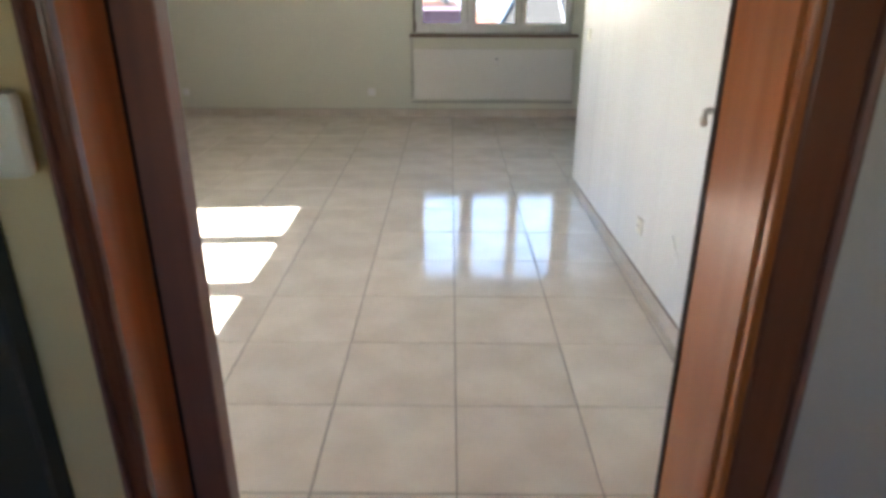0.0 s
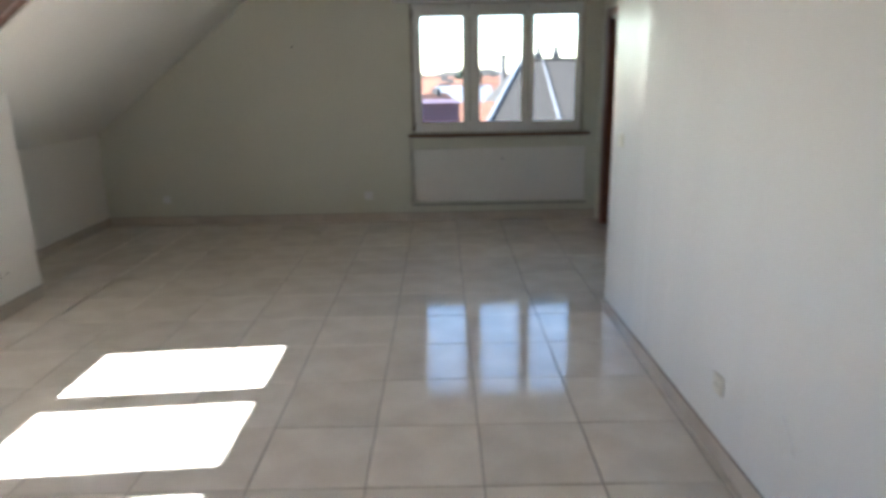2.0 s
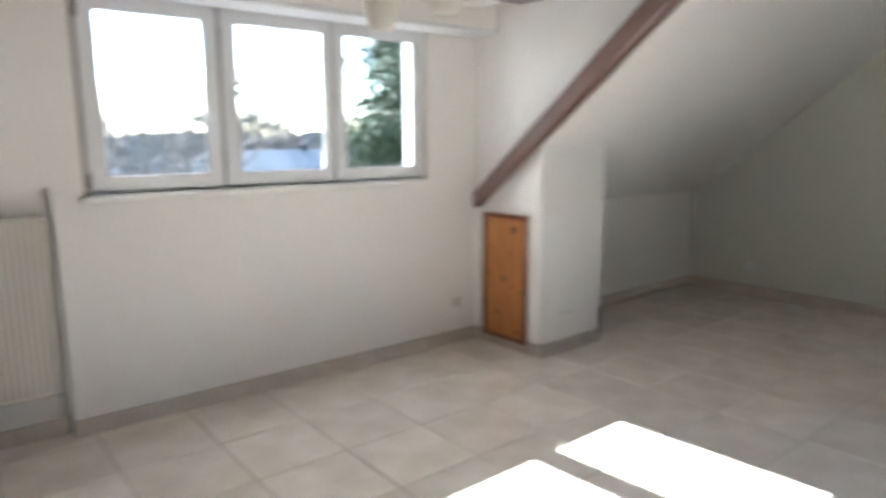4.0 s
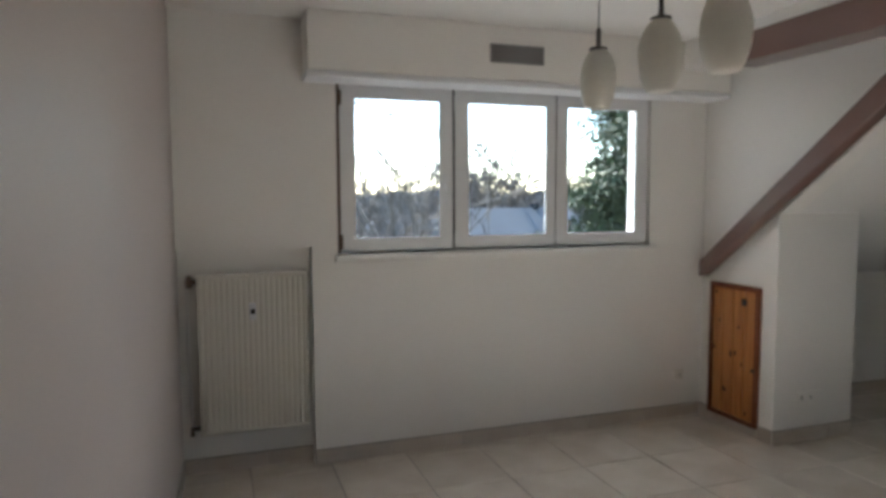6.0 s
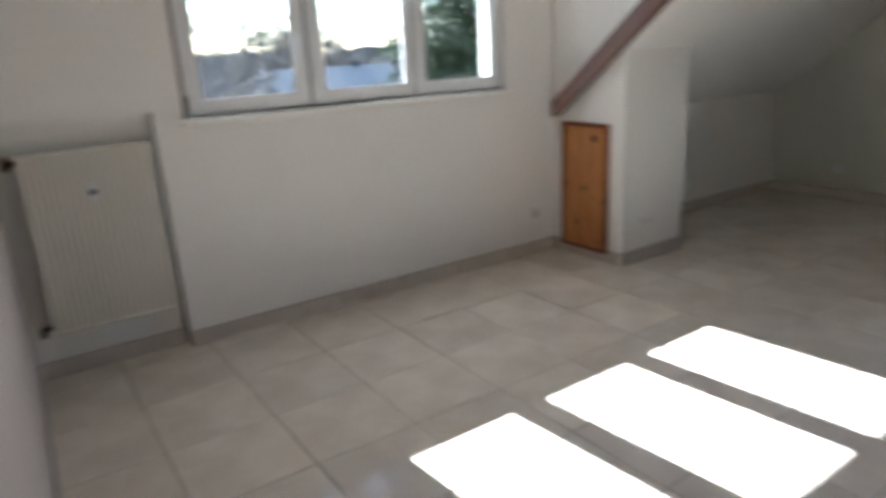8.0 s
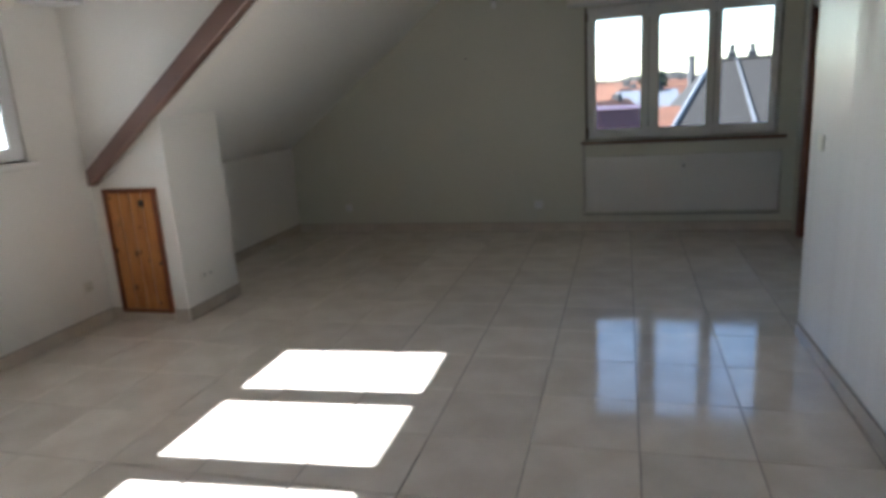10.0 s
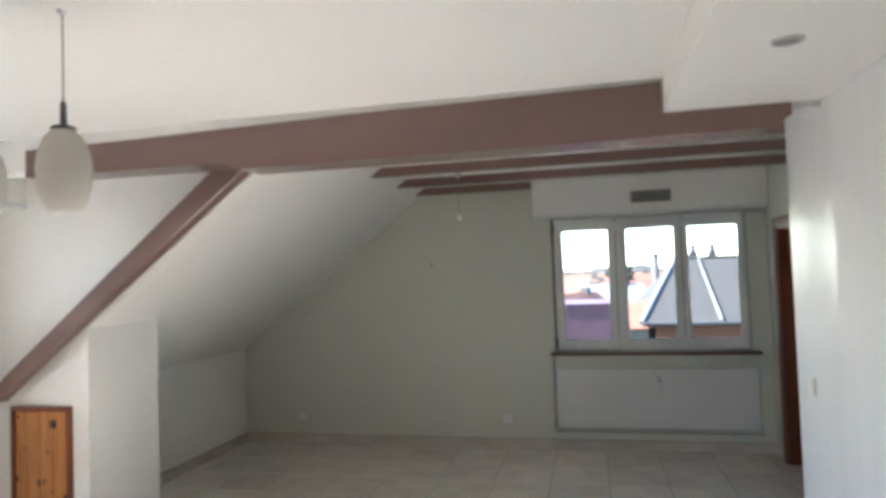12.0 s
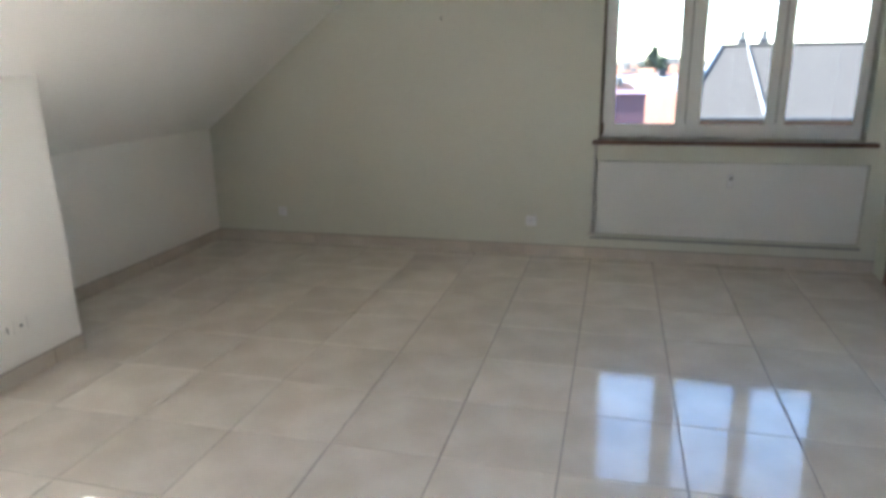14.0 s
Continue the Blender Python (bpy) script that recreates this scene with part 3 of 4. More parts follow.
# ---- rooftop-side radiator ----
rad2 = thing("radiator", (1.69, NY, 0.18), "wide flat white panel radiator under the sill", "radiator")
qy = NY + 0.016
part("front_panel", box(0.836, 2.547, qy, qy + 0.018, 0.182, 0.714, 0.007, 2), PALE, rad2)
part("rear_panel", box(0.85, 2.53, qy + 0.055, qy + 0.07, 0.195, 0.70, 0.006), PALE, rad2)
part("top_grille", box(0.84, 2.54, qy + 0.0185, qy + 0.054, 0.70, 0.708), PALE, rad2)
m2 = part("heat_meter", box(1.708, 1.744, qy - 0.022, qy - 0.0005, 0.535, 0.64, 0.006, 2), PVC, rad2, "small white heat meter")
part("window", box(1.716, 1.736, qy - 0.0235, qy - 0.0222, 0.60, 0.62, 0.002), VENT, m2)
part("seal", box(1.717, 1.735, qy - 0.0235, qy - 0.0222, 0.545, 0.56, 0.002), PLASTIC, m2)
part("pipe", tube([(0.822, NY - 0.014, 0.83), (0.822, NY - 0.014, 0.52), (0.822, NY - 0.014, 0.20), (0.838, qy - 0.01, 0.185)], 0.008, 8), STEEL, rad2)
part("valve", tube([(0.790, NY - 0.022, 0.180), (0.838, NY - 0.022, 0.180)], 0.014, 10), PLASTIC, rad2, "pale plastic valve cap")
part("return_pipe", tube([(0.81, NY - 0.012, 0.160), (1.6, NY - 0.012, 0.159), (2.56, NY - 0.012, 0.160)], 0.008, 8), VENT, rad2)
for kx in (1.1, 2.2):
    part("bracket", box(kx - 0.012, kx + 0.012, qy + 0.068, NY + 0.1595, 0.3, 0.66), STEEL, rad2)
for kx in (0.9, 1.7, 2.48):
    part("pipe_clip", box(kx - 0.006, kx + 0.006, NY - 0.012, NY - 0.0005, 0.153, 0.167), PALE, rad2)

# ---- pendant lamps ----
def pendant(x, y, zb, r=0.078):
    root = thing("pendant_lamp", (x, y, CZ), "milky egg-shaped glass pendant on a thin cord", "lamp", "row of pendants")
    h = r * 3.25
    prof = [(0.0005, zb - 0.004), (0.03, zb - 0.003)]
    for k in range(19):
        f = k / 18
        prof.append((r * math.sqrt(max(0.0, 1 - ((f - 0.46) / 0.575) ** 2)) * (1.0 if f > 0.46 else 0.97), zb + h * f))
    shade = part("shade", lathe(prof, x, y, 32), OPAL, root, "", True)
    so = shade.modifiers.new("thickness", "SOLIDIFY")
    so.thickness = 0.004
    part("socket", lathe([(0.001, zb + h - 0.09), (0.019, zb + h - 0.09), (0.02, zb + h - 0.01), (0.035, zb + h + 0.001), (0.03, zb + h + 0.006), (0.009, zb + h + 0.012), (0.008, zb + h + 0.075), (0.003, zb + h + 0.08)], x, y, 16), CORD, root, "dark cord sleeve", True)
    part("cord", tube([(x, y, zb + h + 0.07), (x + 0.001, y, CZ - 0.012)], 0.0024, 6), CORD, root)
    part("canopy", lathe([(0.0005, CZ - 0.016), (0.008, CZ - 0.015), (0.013, CZ - 0.008), (0.014, CZ - 0.0005)], x, y, 20), PVC, root, "", True)


pendant(-0.26, 4.90, 1.828, 0.073)
pendant(-0.58, 4.92, 1.822, 0.073)
pendant(-0.91, 4.89, 1.806, 0.068)

# ---- bare bulbs and spotlight ----
bx, by, bz = 0.19, 8.40, 2.055
root = thing("hanging_bulb", (bx, by, CZ), "small bare clear bulb hanging from the ceiling by a thin wire", "lamp")
part("ceiling_cup", lathe([(0.0005, CZ - 0.05), (0.014, CZ - 0.046), (0.021, CZ - 0.022), (0.023, CZ - 0.0005)], bx, by, 16), STEEL, root, "shiny ceiling cup", True)
part("wire", tube([(bx, by, CZ - 0.05), (bx + 0.002, by, bz + 0.05)], 0.0016, 6), CORD, root)
part("bulb", lathe([(0.0005, bz - 0.026), (0.014, bz - 0.021), (0.022, bz), (0.018, bz + 0.018), (0.010, bz + 0.03)], bx, by, 14), BULB, root, "", True)
part("socket", lathe([(0.010, bz + 0.03), (0.013, bz + 0.032), (0.013, bz + 0.052), (0.002, bz + 0.056)], bx, by, 12), STEEL, root, "", True)
spot = thing("recessed_spotlight", (1.777, 5.40, 2.263), "unlit recessed chrome spotlight in the lowered ceiling", "lamp")
part("ring", lathe([(0.030, 2.2615), (0.034, 2.257), (0.043, 2.2565), (0.047, 2.2625)], 1.777, 5.40, 28), STEEL, spot, "", True)
part("reflector", lathe([(0.0005, 2.2605), (0.030, 2.2605)], 1.777, 5.40, 20), VENT, spot)


# ---- sockets and switches ----
def wall_plate(name, at, size, label, category, holes, mat=PLASTIC):
    def ubox(a, b, c, d, e, f, bevel=0.0):
        bm = box(a, b, c, d, e, f, bevel, 2)
        for v in bm.verts:
            v.co = at(v.co.x, v.co.y, v.co.z)
        return bm
    root = thing(name, at(0, 0, 0), label, category)
    part("cover", ubox(-size, size, -size, size, 0.0006, 0.010, 0.004), mat, root)
    if name == "wall_socket":
        bm = bmesh.new()
        add_tube(bm, [(0, 0, 0.0101), (0, 0, 0.0125)], size * 0.52, 20)
        for v in bm.verts:
            v.co = at(v.co.x, v.co.y, v.co.z)
        part("insert", bm, mat, root)
    for hx, hy, hw, hh in holes:
        part("hole" if name == "wall_socket" else "rocker", ubox(hx - hw, hx + hw, hy - hh, hy + hh, 0.0126, 0.0136), DARK if name == "wall_socket" else mat, root)


def on_north(x, z):
    return lambda u, v, w: (x + u, NY - w, z + v)


def on_west(y, z, x=WX):
    return lambda u, v, w: (x + w, y + u, z + v)


def on_east(y, z):
    x = EX + (EXS - EX) * (ECY - y) / (ECY - SY)
    return lambda u, v, w: (x - w + (EXS - EX) / (ECY - SY) * u, y - u, z + v)


PIN = [(-0.010, 0.0, 0.0028, 0.0028), (0.010, 0.0, 0.0028, 0.0028)]
wall_plate("wall_socket", on_north(-1.652, 0.257), 0.036, "white plastic socket on the sage wall", "socket", PIN, PVC)
wall_plate("wall_socket", on_north(0.380, 0.262), 0.040, "white plastic socket on the sage wall", "socket", PIN, PVC)
wall_plate("wall_socket", on_west(6.40, 0.288), 0.034, "off-white socket low on the dormer wall", "socket", PIN)
wall_plate("wall_socket", on_west(6.785, 0.269, COLX), 0.036, "white outlet with a dark slot", "socket", [(0, 0, 0.003, 0.014)], WHITE)
wall_plate("wall_socket", on_west(6.858, 0.267, COLX), 0.036, "white outlet with a dark round hole", "socket", [(0, 0, 0.006, 0.006)], WHITE)
wall_plate("wall_socket", on_west(6.931, 0.265, COLX), 0.034, "blank white outlet cover", "socket", [], WHITE)
wall_plate("wall_socket", on_east(5.11, 0.30), 0.038, "ivory socket low on the white wall", "socket", PIN)
wall_plate("light_switch", on_east(6.50, 1.07), 0.038, "ivory light switch near the wall corner", "switch", [(0, 0, 0.026, 0.026)])
hook = thing("wall_hook", (-0.286, NY, 1.701), "tiny dark screw in the sage wall", "hook")
part("screw", tube([(-0.286, NY - 0.0005, 1.701), (-0.286, NY - 0.018, 1.700)], [0.009, 0.006], 8), DARK, hook)
EX = EX + (EXS - EX) * (ECY - 4.6) / (ECY - SY)
wire = thing("cable_stub", (EX, 4.63, 0.36), "short white cable end looping from the wall", "cable")
part("cable", tube([(EX + 0.003, 4.695, 0.407), (EX - 0.010, 4.675, 0.413), (EX - 0.016, 4.63, 0.402), (EX - 0.017, 4.595, 0.370), (EX - 0.012, 4.585, 0.330)], 0.0035, 6), PVC, wire, "", True)
EX = 2.11

# dark storage heater on the hall wall
wd = thing("storage_heater", (0.43, HY - 0.03, 0), "dark storage heater with a cream top on the hall wall", "heater")
part("body", box(0.14, 0.610, HY - 0.055, HY - 0.007, 0.02, 1.16, 0.006), GASKET, wd)
part("foot", box(0.2, 0.59, HY - 0.05, HY - 0.01, 0.0, 0.0195), GASKET, wd)
part("top_cap", box(0.13, 0.700, HY - 0.065, HY - 0.037, 1.1605, 1.27, 0.01, 2), PLASTIC, wd, "cream top cap")

# ---- outside ----
GROUND_Z = -8.5
ASH = material("winter_grass", (0.07, 0.065, 0.035), 0.9, (0.04, 0.04, 0.022), 0.05, 0.8, coords="Object")
ROOF_GREY = material("grey_roof_tiles", (0.033, 0.029, 0.026), 0.9, (0.025, 0.022, 0.020), 1.5, 0.7, 0.2, 8, stretch=(1, 4, 4), spec=0.15)
ROOF_RED = material("red_roof_tiles", (0.14, 0.064, 0.040), 0.85, (0.10, 0.048, 0.032), 1.0, 0.7, rand=0.25, spec=0.2)
RENDER = material("pale_house_render", (0.13, 0.12, 0.105), 0.85, (0.10, 0.09, 0.08), 0.8, 0.6, rand=0.15)
MAROON = material("maroon_cladding", (0.052, 0.016, 0.026), 0.6, (0.042, 0.013, 0.021), 2.0, 0.6)
ZINC = material("pale_zinc_flashing", (0.13, 0.13, 0.135), 0.6, (0.10, 0.10, 0.105), 3.0, 0.5)
POT = material("dark_chimney", (0.022, 0.021, 0.022), 0.8, (0.016, 0.015, 0.016), 5, 0.6)
BARK = material("bare_bark", (0.15, 0.125, 0.105), 0.9, (0.10, 0.085, 0.07), 6, 0.7)
NEEDLE = material("conifer_needles", (0.062, 0.080, 0.033), 0.8, (0.036, 0.050, 0.022), 2.0, 0.7, island=0.35)
SHRUB = material("green_tree_leaves", (0.022, 0.034, 0.018), 0.8, (0.015, 0.024, 0.013), 1.0, 0.7, island=0.3)
ROOF_PALE = material("pale_grey_roof_tiles", (0.17, 0.165, 0.16), 0.9, (0.12, 0.115, 0.11), 2.0, 0.7, 0.2, 8, spec=0.2)
WOODS = material("hazy_winter_woods", (0.135, 0.12, 0.11), 0.95, (0.085, 0.08, 0.075), 0.08, 0.7, island=0.18, spec=0.1)
WINDOW_DARK = material("dark_window_glass", (0.04, 0.05, 0.06), 0.1)
EYE0 = Vector((1.05, 3.5, 1.5))
EYE_W = Vector((1.3, 3.6, 1.44))


def far(az, el, dist, eye=EYE0):
    """A place seen from the room: degrees from north (east positive), degrees above level, metres."""
    a = radians(az)
    return Vector((eye.x + dist * math.sin(a), eye.y + dist * math.cos(a), eye.z + dist * math.tan(radians(el))))


bm = bmesh.new()
bmesh.ops.create_circle(bm, cap_ends=True, segments=64, radius=3000)
for v in bm.verts:
    v.co.z = GROUND_Z
structure("ground", bm, ASH, "wide winter grass and gardens", "ground")

# neighbouring house with a hipped grey roof
y_r, y_e, y_b = 33.5, 28.9, 38.1
z_r, z_e = 1.87, -0.52
house = thing("neighbour_house", (8, y_r, GROUND_Z), "neighbouring house with a hipped grey roof and zinc flashing", "house")
bm = bmesh.new()
q = [bm.verts.new(p) for p in ((2.94, y_e, z_e), (24, y_e, z_e), (24, y_b, z_e), (2.94, y_b, z_e), (4.75, y_r, z_r), (20, y_r, z_r))]
for f in ((0, 1, 5, 4), (1, 2, 5), (2, 3, 4, 5), (3, 0, 4), (0, 3, 2, 1)):
    bm.faces.new([q[i] for i in f])
roof = part("roof", bm, ROOF_GREY, house)
part("wall", box(3.5, 23.0, y_e + 0.5, y_b - 0.5, GROUND_Z, z_e - 0.01), ROOF_RED, house, "red-brown rendered wall")
part("gutter", box(2.95, 24.1, y_e - 0.16, y_e - 0.01, z_e - 0.10, z_e + 0.04, 0.03), POT, house)
bm = bmesh.new()
add_prism(bm, [(5.66, 0.0), (5.70, 0.0), (5.78, -5.15), (5.68, -5.15)], 0.05, 0.10, "z")
mrot = Matrix.Translation((0, y_r, z_r)) @ pose(0, 0, 0, math.degrees(math.atan2(z_r - z_e, y_r - y_e)), 0, 0)
bmesh.ops.transform(bm, matrix=mrot, verts=bm.verts)
part("flashing", bm, ZINC, roof, "bright zinc strip down the roof")
bm = bmesh.new()
add_tube(bm, [(4.75, y_r, z_r + 0.03), (2.92, y_e - 0.02, z_e + 0.03)], 0.09, 6)
part("hip_ridge", bm, ZINC, roof, "pale hip ridge")
part("ridge", tube([(4.75, y_r, z_r + 0.02), (20, y_r, z_r + 0.02)], 0.09, 6), ROOF_GREY, roof)
for cx in (5.62, 6.42):
    ch = part("chimney", box(cx - 0.17, cx + 0.17, y_r + 0.6, y_r + 0.95, 1.2, 2.17, 0.02), POT, roof)
    part("chimney_pot", lathe([(0.16, 2.17), (0.12, 2.25), (0.12, 2.47), (0.15, 2.49), (0.001, 2.5)], cx, y_r + 0.78, 10), POT, ch)
for wx in range(5):
    part("window", box(6 + wx * 3, 7 + wx * 3, y_e + 0.46, y_e + 0.499, -3.2, -2.0), WINDOW_DARK, house)

f = far(5.5, 0, 31.5)
flue = thing("metal_flue", (f.x, f.y, GROUND_Z), "dark metal chimney flue rising between roofs", "chimney")
part("pipe", tube([(f.x, f.y, GROUND_Z), (f.x, f.y, 2.1)], 0.15, 12), POT, flue, "", True)
part("cap", tube([(f.x, f.y, 2.101), (f.x, f.y, 2.18)], 0.19, 12), POT, flue)

f = far(0.15, -2.75, 22)
shed = thing("maroon_building", (f.x, f.y, GROUND_Z), "maroon clad roof building below the window", "building")
part("wall", box(f.x - 1.1, f.x + 0.63, f.y, f.y + 3.0, GROUND_Z, f.z - 0.05), MAROON, shed)
part("roof_edge", box(f.x - 1.15, f.x + 0.66, f.y - 0.05, f.y + 3.05, f.z - 0.049, f.z, 0.01), MAROON, shed)
f = far(2.6, -3.0, 26)
low = thing("orange_roof_house", (f.x, f.y, GROUND_Z), "low house with a pale orange tiled roof", "house")
part("wall", box(f.x - 1.2, f.x + 1.0, f.y + 0.2, f.y + 3.8, GROUND_Z, f.z - 0.9), RENDER, low)
part("roof", prism([(f.y, f.z - 0.9), (f.y + 4.0, f.z - 0.9), (f.y + 2.0, f.z + 0.05)], f.x - 1.35, f.x + 1.15, "x"), ROOF_RED, low)


def small_house(az, dist, el, w, d, roof_h, mat, turn, group="town houses"):
    p = far(az, el, dist)
    root = thing("town_house", (p.x, p.y, GROUND_Z), "distant town house with a tiled gable roof", "house", group)
    m = Matrix.Translation((p.x, p.y, 0)) @ pose(0, 0, 0, 0, 0, turn)
    ze = p.z - roof_h
    b = box(-w / 2, w / 2, -d / 2, d / 2, GROUND_Z, ze)
    bmesh.ops.transform(b, matrix=m, verts=b.verts)
    part("wall", b, RENDER, root)
    b = prism([(-d / 2 - 0.3, ze), (d / 2 + 0.3, ze), (0, p.z)], -w / 2 - 0.3, w / 2 + 0.3, "x")
    bmesh.ops.transform(b, matrix=m, verts=b.verts)
    rf = part("roof", b, mat, root)
    b = box(w * 0.2, w * 0.2 + 0.36, -0.18, 0.18, ze + roof_h * 0.5, p.z + 0.25)
    bmesh.ops.transform(b, matrix=m, verts=b.verts)
    part("chimney", b, POT, rf)
    for k in (-0.3, 0.0, 0.3):
        for zz in (ze - 1.6, ze - 4.2):
            b = box(w * k - 0.45, w * k + 0.45, -d / 2 - 0.03, -d / 2 - 0.005, zz, zz + 1.2)
            bmesh.ops.transform(b, matrix=m, verts=b.verts)
            part("window", b, WINDOW_DARK, root)


rng = random.Random(5)
small_house(2.0, 38, -1.25, 2.6, 5.0, 1.6, ZINC, 8)
small_house(-1.0, 34, -1.9, 3.4, 5.0, 2.0, ROOF_RED, 62)
small_house(0.6, 44, -1.0, 4.0, 5.0, 2.6, ROOF_RED, 75)
small_house(4.2, 46, -1.0, 6.0, 6.0, 2.2, ROOF_RED, 30)
small_house(-1.2, 48, -0.7, 6.0, 6.0, 2.4, ROOF_RED, -20)
for k in range(22):
    small_house(-26 + k * 2.0 + rng.uniform(-0.8, 0.8), rng.uniform(62, 150), rng.uniform(-1.2, -0.15), rng.uniform(7, 12), rng.uniform(7, 9), rng.uniform(2.4, 3.8), ROOF_RED if rng.random() < 0.75 else ROOF_GREY, rng.uniform(-70, 70))
for az, d, el, w, mt, turn in ((-65.0, 38, -0.9, 8.0, ROOF_PALE, 100), (-68.3, 46, -1.3, 5.0, ROOF_PALE, 40), (-72.8, 40, -1.9, 6.0, ROOF_PALE, 75), (-84, 60, -1.8, 9.0, ROOF_RED, 30), (-92, 55, -2.0, 9.0, ROOF_RED, 50)):
    small_house(az, d, el, w, 7.0, 2.6, mt, turn, "garden-side houses")


# trees
def bare_tree(x, y, height, seed, thin, spread=0.5):
    r = random.Random(seed)
    root = thing("bare_tree", (x, y, GROUND_Z), "leafless winter tree with fine branching twigs", "tree", "bare trees")
    trunk, twigs = bmesh.new(), bmesh.new()

    def grow(p, d, length, rad, depth):
        pts, rads = [p], [rad]
        steps = 3
        for k in range(steps):
            d = (d + Vector((r.uniform(-1, 1), r.uniform(-1, 1), r.uniform(-0.4, 0.7))) * 0.16).normalized()
            pts.append(pts[-1] + d * length / steps)
            rads.append(max(thin, rad * (1 - 0.42 * (k + 1) / steps)))
        add_tube(trunk if depth < 2 else twigs, pts, rads, 6 if depth < 2 else 3, False)
        if depth >= 5:
            return
        for k in range(r.choice((2, 3, 3)) if depth else 5):
            side = Vector((r.uniform(-1, 1), r.uniform(-1, 1), r.uniform(-0.2, 0.9))).normalized()
            nd = (d * (1 - spread) + side * spread * 1.4).normalized()
            grow(pts[-1] if k < 2 else pts[2], nd, length * r.uniform(0.58, 0.82), rads[-1] * r.uniform(0.55, 0.8), depth + 1)
    grow(Vector((x, y, GROUND_Z)), Vector((0, 0, 1)), height * 0.36, height * 0.017, 0)
    part("trunk", trunk, BARK, root, "", True)
    part("crown", twigs, BARK, root, "fine bare twigs")


for k, (az, d, h) in enumerate(((-78.9, 12, 16.2), (-77.5, 19, 11.4), (-75.3, 22, 11.3), (-73.4, 17, 10.8), (-84, 20, 12.0), (-87, 26, 12.0), (-69.6, 50, 12.6), (-67.4, 48, 14.0), (-66, 52, 13.0), (-63.8, 46, 14.2), (-62.4, 50, 12.8), (-71.5, 48, 12.2), (-78.8, 30, 11.6))):
    p = far(az, 0, d, EYE_W)
    bare_tree(p.x, p.y, h, 20 + k, 0.0011 * d)


def leafy(bm, centre, radii, n, size, r, droop=0.3):
    for _ in range(n):
        u = Vector((r.gauss(0, 1), r.gauss(0, 1), r.gauss(0, 1))).normalized() * (r.random() ** 0.4)
        p = Vector(centre) + Vector((u.x * radii[0], u.y * radii[1], u.z * radii[2]))
        out = Vector((u.x, u.y, -droop + r.uniform(-0.4, 0.4))).normalized()
        side = out.cross(Vector((r.uniform(-1, 1), r.uniform(-1, 1), r.uniform(-1, 1)))).normalized()
        s = size * r.uniform(0.6, 1.4)
        a, b, c, d = p - out * s * 0.4, p + side * s * 0.28, p + out * s * 0.9, p - side * s * 0.28
        bm.faces.new([bm.verts.new(v) for v in (a, b, c, d)])


def conifer(x, y, height, width, seed, name="conifer", group="conifers"):
    r = random.Random(seed)
    root = thing(name, (x, y, GROUND_Z), "tall dark green conifer with drooping branches", "tree", group)
    tk = bmesh.new()
    add_tube(tk, [(x, y, GROUND_Z), (x + 0.1, y, GROUND_Z + height * 0.5), (x, y, GROUND_Z + height)], [height * 0.016, height * 0.010, 0.02], 8)
    crown = bmesh.new()
    z = GROUND_Z + height * 0.12
    while z < GROUND_Z + height * 0.985:
        f = (z - GROUND_Z) / height
        reach = width * (1 - f) ** 0.8 * r.uniform(0.72, 1.12)
        for k in range(9):
            a = r.uniform(0, 2 * math.pi)
            L = reach * r.uniform(0.55, 1.15)
            tip = Vector((x + L * math.cos(a), y + L * math.sin(a), z - L * r.uniform(0.05, 0.30)))
            mid = Vector((x + L * 0.5 * math.cos(a), y + L * 0.5 * math.sin(a), z + L * 0.05))
            add_tube(tk, [(x, y, z), tuple(mid), tuple(tip)], [0.04, 0.025, 0.008], 3, False)
            for j in range(4):
                c = mid.lerp(tip, j / 3.2)
                leafy(crown, c, (L * 0.24, L * 0.24, 0.24), 105, 0.085, r, 0.5)
        z += height * 0.021
    part("trunk", tk, BARK, root, "", True)
    part("crown", crown, NEEDLE, root)


p = far(-53.0, 0, 14.5, EYE_W)
conifer(p.x, p.y, 15.5, 5.0, 3)
p = far(2.5, 0, 58)
root = thing("evergreen_tree", (p.x, p.y, GROUND_Z), "rounded dark evergreen tree among the rooftops", "tree")
part("trunk", tube([(p.x, p.y, GROUND_Z), (p.x, p.y, 0.2)], [0.3, 0.12], 8), BARK, root)
bm = bmesh.new()
r5 = random.Random(9)
for k in range(14):
    f = k / 13
    leafy(bm, (p.x, p.y, -4.5 + 6.4 * f), (1.6 * math.sqrt(1 - f ** 3) + 0.1, 1.6 * math.sqrt(1 - f ** 3) + 0.1, 0.6), 230, 0.34, r5, 0.1)
part("crown", bm, SHRUB, root)

# far woods all round the horizon, before a low wooded ridge
bm = bmesh.new()
r6 = random.Random(77)
ridge = []
for k in range(240):
    az = -118 + k * 0.75
    d = 190 if az < -45 else 480
    p = far(az, 0, d)
    top = p.z + d * math.tan(radians((0.5 if az < -45 else -0.1) + 0.2 * math.sin(az * 0.5) + 0.12 * math.sin(az * 1.9) + r6.uniform(-0.06, 0.06)))
    ridge.append((bm.verts.new((p.x, p.y, GROUND_Z)), bm.verts.new((p.x, p.y, top))))
for a, b in zip(ridge, ridge[1:]):
    bm.faces.new((a[0], b[0], b[1], a[1]))
structure("backdrop", bm, WOODS, "low hazy wooded ridge in the distance", "backdrop")
bm = bmesh.new()
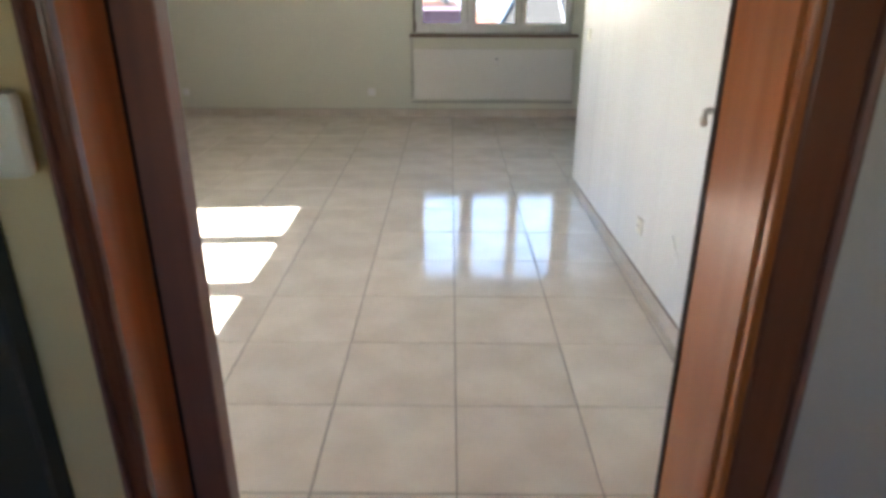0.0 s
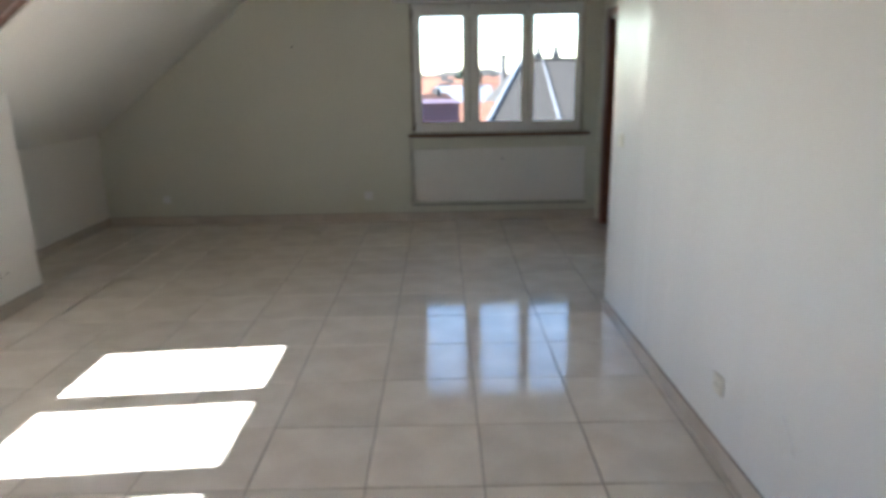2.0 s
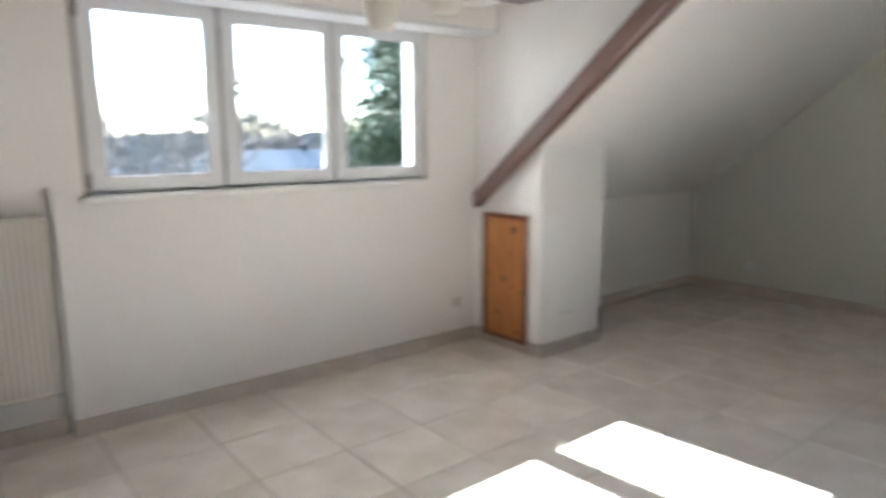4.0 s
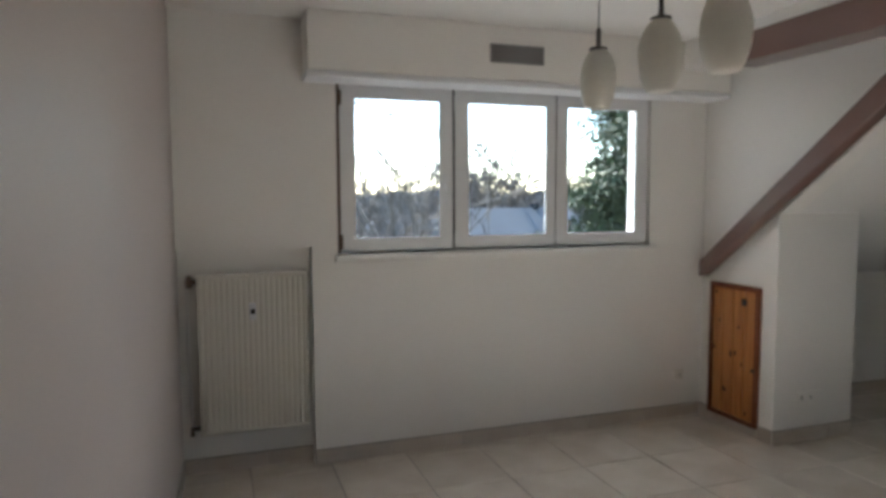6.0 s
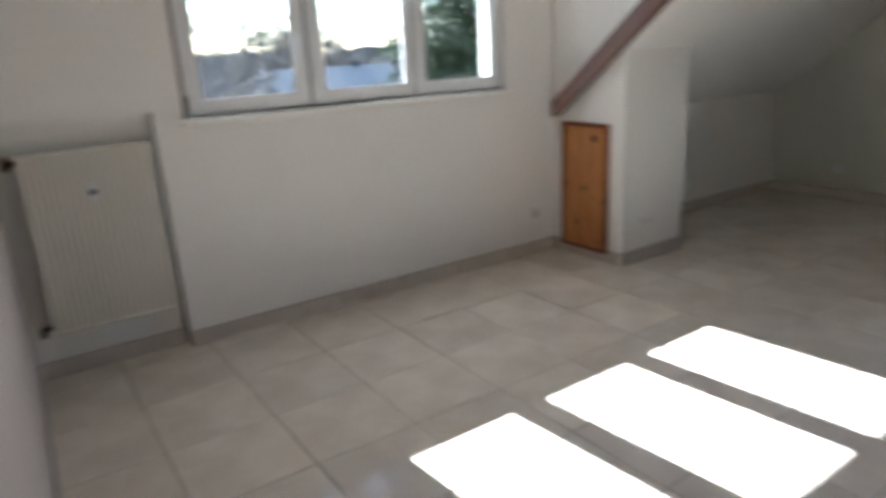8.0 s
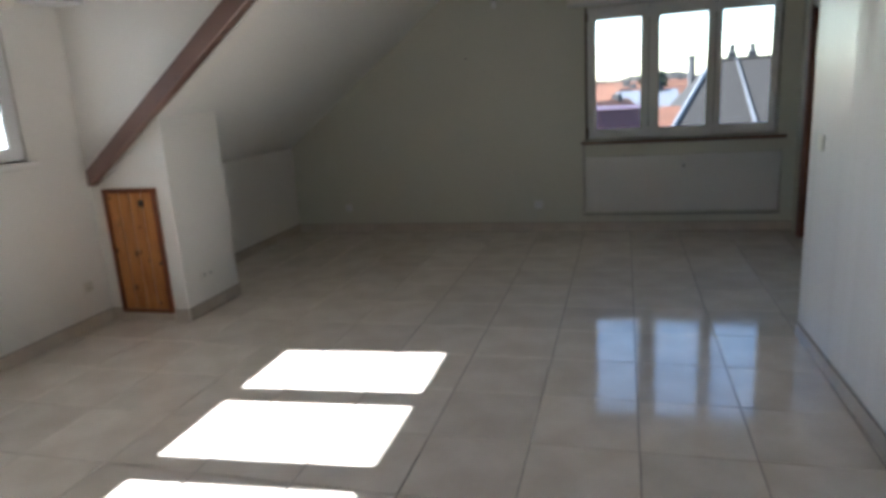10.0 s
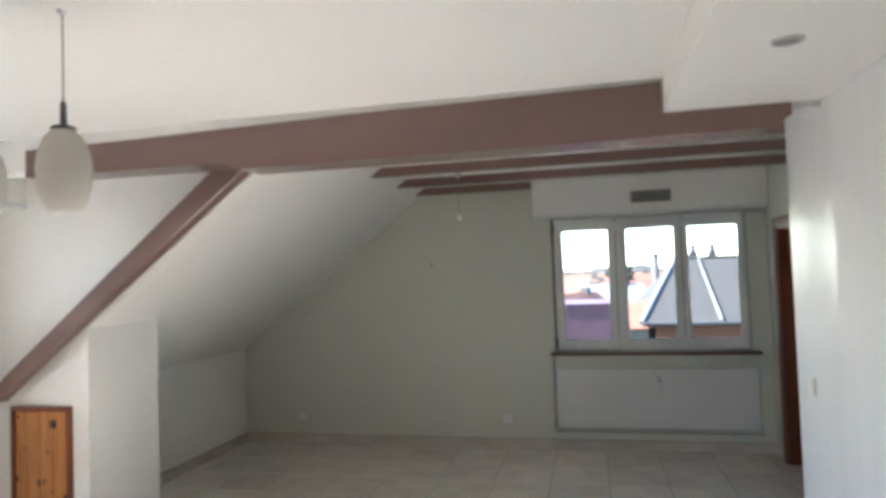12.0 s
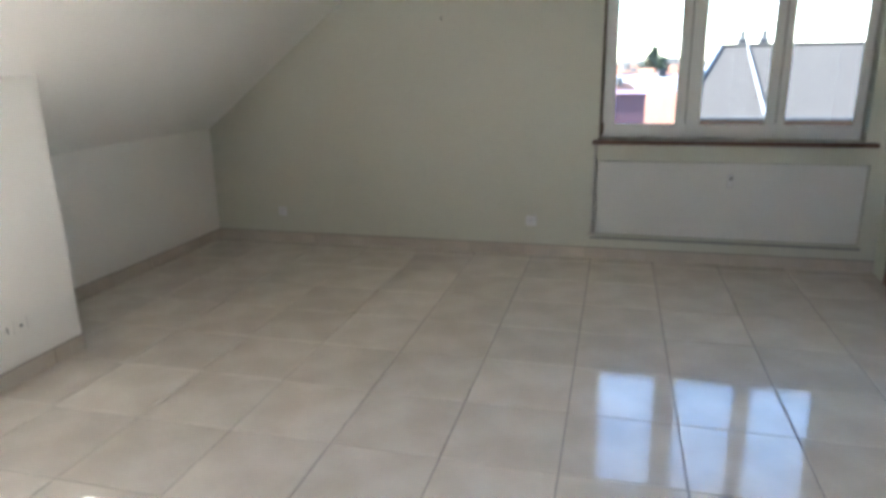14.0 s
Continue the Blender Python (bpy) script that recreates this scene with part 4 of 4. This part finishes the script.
for k in range(2600):
    az = r6.uniform(-112, 40)
    west = az < -45
    d = r6.uniform(80, 170) if west else r6.uniform(220, 420)
    p = far(az, 0, d)
    h = r6.uniform(8.2, 12.0) if west else r6.uniform(6, 10.5)
    w = r6.uniform(1.5, 3.0)
    for j in range(30):
        f = r6.random() ** 0.8
        c = Vector((p.x + r6.uniform(-w, w) * (1.05 - f), p.y + r6.uniform(-w, w) * (1.05 - f), GROUND_Z + h * (0.2 + 0.78 * f)))
        s = r6.uniform(0.12, 0.32)
        lean = Vector((r6.uniform(-0.8, 0.8), r6.uniform(-0.8, 0.8), 1.0)) * s * 2.0
        side = Vector((r6.uniform(-1, 1), r6.uniform(-1, 1), 0)).normalized() * s * 0.8
        bm.faces.new([bm.verts.new(v) for v in (c - side, c + lean * 0.2 - side * 0.3, c + lean, c + side)])
tagged(part("far_woods", bm, WOODS), "hazy belt of bare woods along the horizon", "woods", kind="stuff")

# ---- floor tiles and skirting ----
PITCH = 0.432
bm = box(-PITCH / 2 + 0.0022, PITCH / 2 - 0.0022, -PITCH / 2 + 0.0022, PITCH / 2 - 0.0022, -0.0039, 0.0, 0.0)
top = [e for e in bm.edges if all(v.co.z > -0.001 for v in e.verts)]
bmesh.ops.bevel(bm, geom=top, offset=0.0022, segments=1, affect="EDGES")
bmesh.ops.recalc_face_normals(bm, faces=bm.faces)
tile_mesh = bpy.data.meshes.new("tile")
bm.to_mesh(tile_mesh)
bm.free()
tile_mesh.materials.append(TILE)
rng = random.Random(11)
for i in range(-8, 5):
    for j in range(-11 if 0.1 < 0.823 + i * PITCH < 2.0 else -6, 10):
        t = new("tile", tile_mesh)
        t.parent = floor
        t.location = (0.823 + (i + 0.5) * PITCH, 5.371 + (j + 0.5) * PITCH, rng.uniform(-0.0006, 0.0))
        t.rotation_euler = (rng.uniform(-0.0012, 0.0012), rng.uniform(-0.0012, 0.0012), math.pi / 2 * rng.randrange(4))

SK_H, SK_T = 0.080, 0.010
skirt_root = structure("baseboard", box(-2.6, -2.5, NY + 0.1, NY + 0.2, 0.0, 0.05), SKIRT, "row of low cream-brown skirting tiles", "baseboard")
sk_meshes = {}


def skirt(x0, y0, x1, y1, nx, ny):
    """Skirting tiles along a wall line; nx, ny point into the room."""
    length = math.hypot(x1 - x0, y1 - y0)
    dx, dy = (x1 - x0) / length, (y1 - y0) / length
    at = 0.0
    while at < length - 0.01:
        w = min(PITCH, length - at)
        key = round(w, 3)
        if key not in sk_meshes:
            b = box(0.0015, key - 0.0015, 0.0005, SK_T, 0.001, SK_H, 0.0025)
            bmesh.ops.recalc_face_normals(b, faces=b.faces)
            me = bpy.data.meshes.new("skirting_tile")
            b.to_mesh(me)
            b.free()
            me.materials.append(SKIRT)
            sk_meshes[key] = me
        ob = new("skirting_tile", sk_meshes[key])
        ob.parent = skirt_root
        ox, oy = (x0 + dx * at, y0 + dy * at) if (-dy * nx + dx * ny) > 0 else (x0 + dx * (at + w), y0 + dy * (at + w))
        ux, uy = (dx, dy) if (-dy * nx + dx * ny) > 0 else (-dx, -dy)
        ob.matrix_basis = Matrix(((ux, nx, 0, ox), (uy, ny, 0, oy), (0, 0, 1, 0), (0, 0, 0, 1)))
        at += w
    # Dark bar paints in the shadow line where the tiles meet the wall.
    bar = box(0, length, 0.0005, 0.006, SK_H, SK_H + 0.004)
    flip = (-dy * nx + dx * ny) > 0
    ox, oy, ux, uy = (x0, y0, dx, dy) if flip else (x1, y1, -dx, -dy)
    bmesh.ops.transform(bar, matrix=Matrix(((ux, nx, 0, ox), (uy, ny, 0, oy), (0, 0, 1, 0), (0, 0, 0, 1))), verts=bar.verts)
    part("grout_line", bar, GROUT, skirt_root)


skirt(WX - 0.085, 3.305, WX - 0.085, 3.99, 1, 0)
skirt(WX, 3.99, WX, CHY, 1, 0)
skirt(WX, CHY, hx0, CHY, 0, -1)
skirt(hx1, CHY, COLX, CHY, 0, -1)
part("hatch_plinth", box(hx0 + 0.001, hx1 - 0.001, CHY - 0.012, CHY - 0.0005, 0.001, 0.058, 0.002), SKIRT, skirt_root)
skirt(COLX, CHY, COLX, COLY, 1, 0)
skirt(KX, COLY, COLX, COLY, 0, 1)
skirt(KX, COLY, KX, NY, 1, 0)
skirt(KX, NY, EX2, NY, 0, -1)
skirt(EX2, ECY, EX2, DY0 - 0.07, -1, 0)
skirt(EX, ECY, EX2, ECY, 0, 1)
sk = Vector((SY - ECY, -(EXS - EX), 0)).normalized()
skirt(EXS, SY, EX, ECY, sk.x, sk.y)
skirt(WX - 0.085, 3.306, XL - 0.086, 3.218, 0.03, 0.9995)
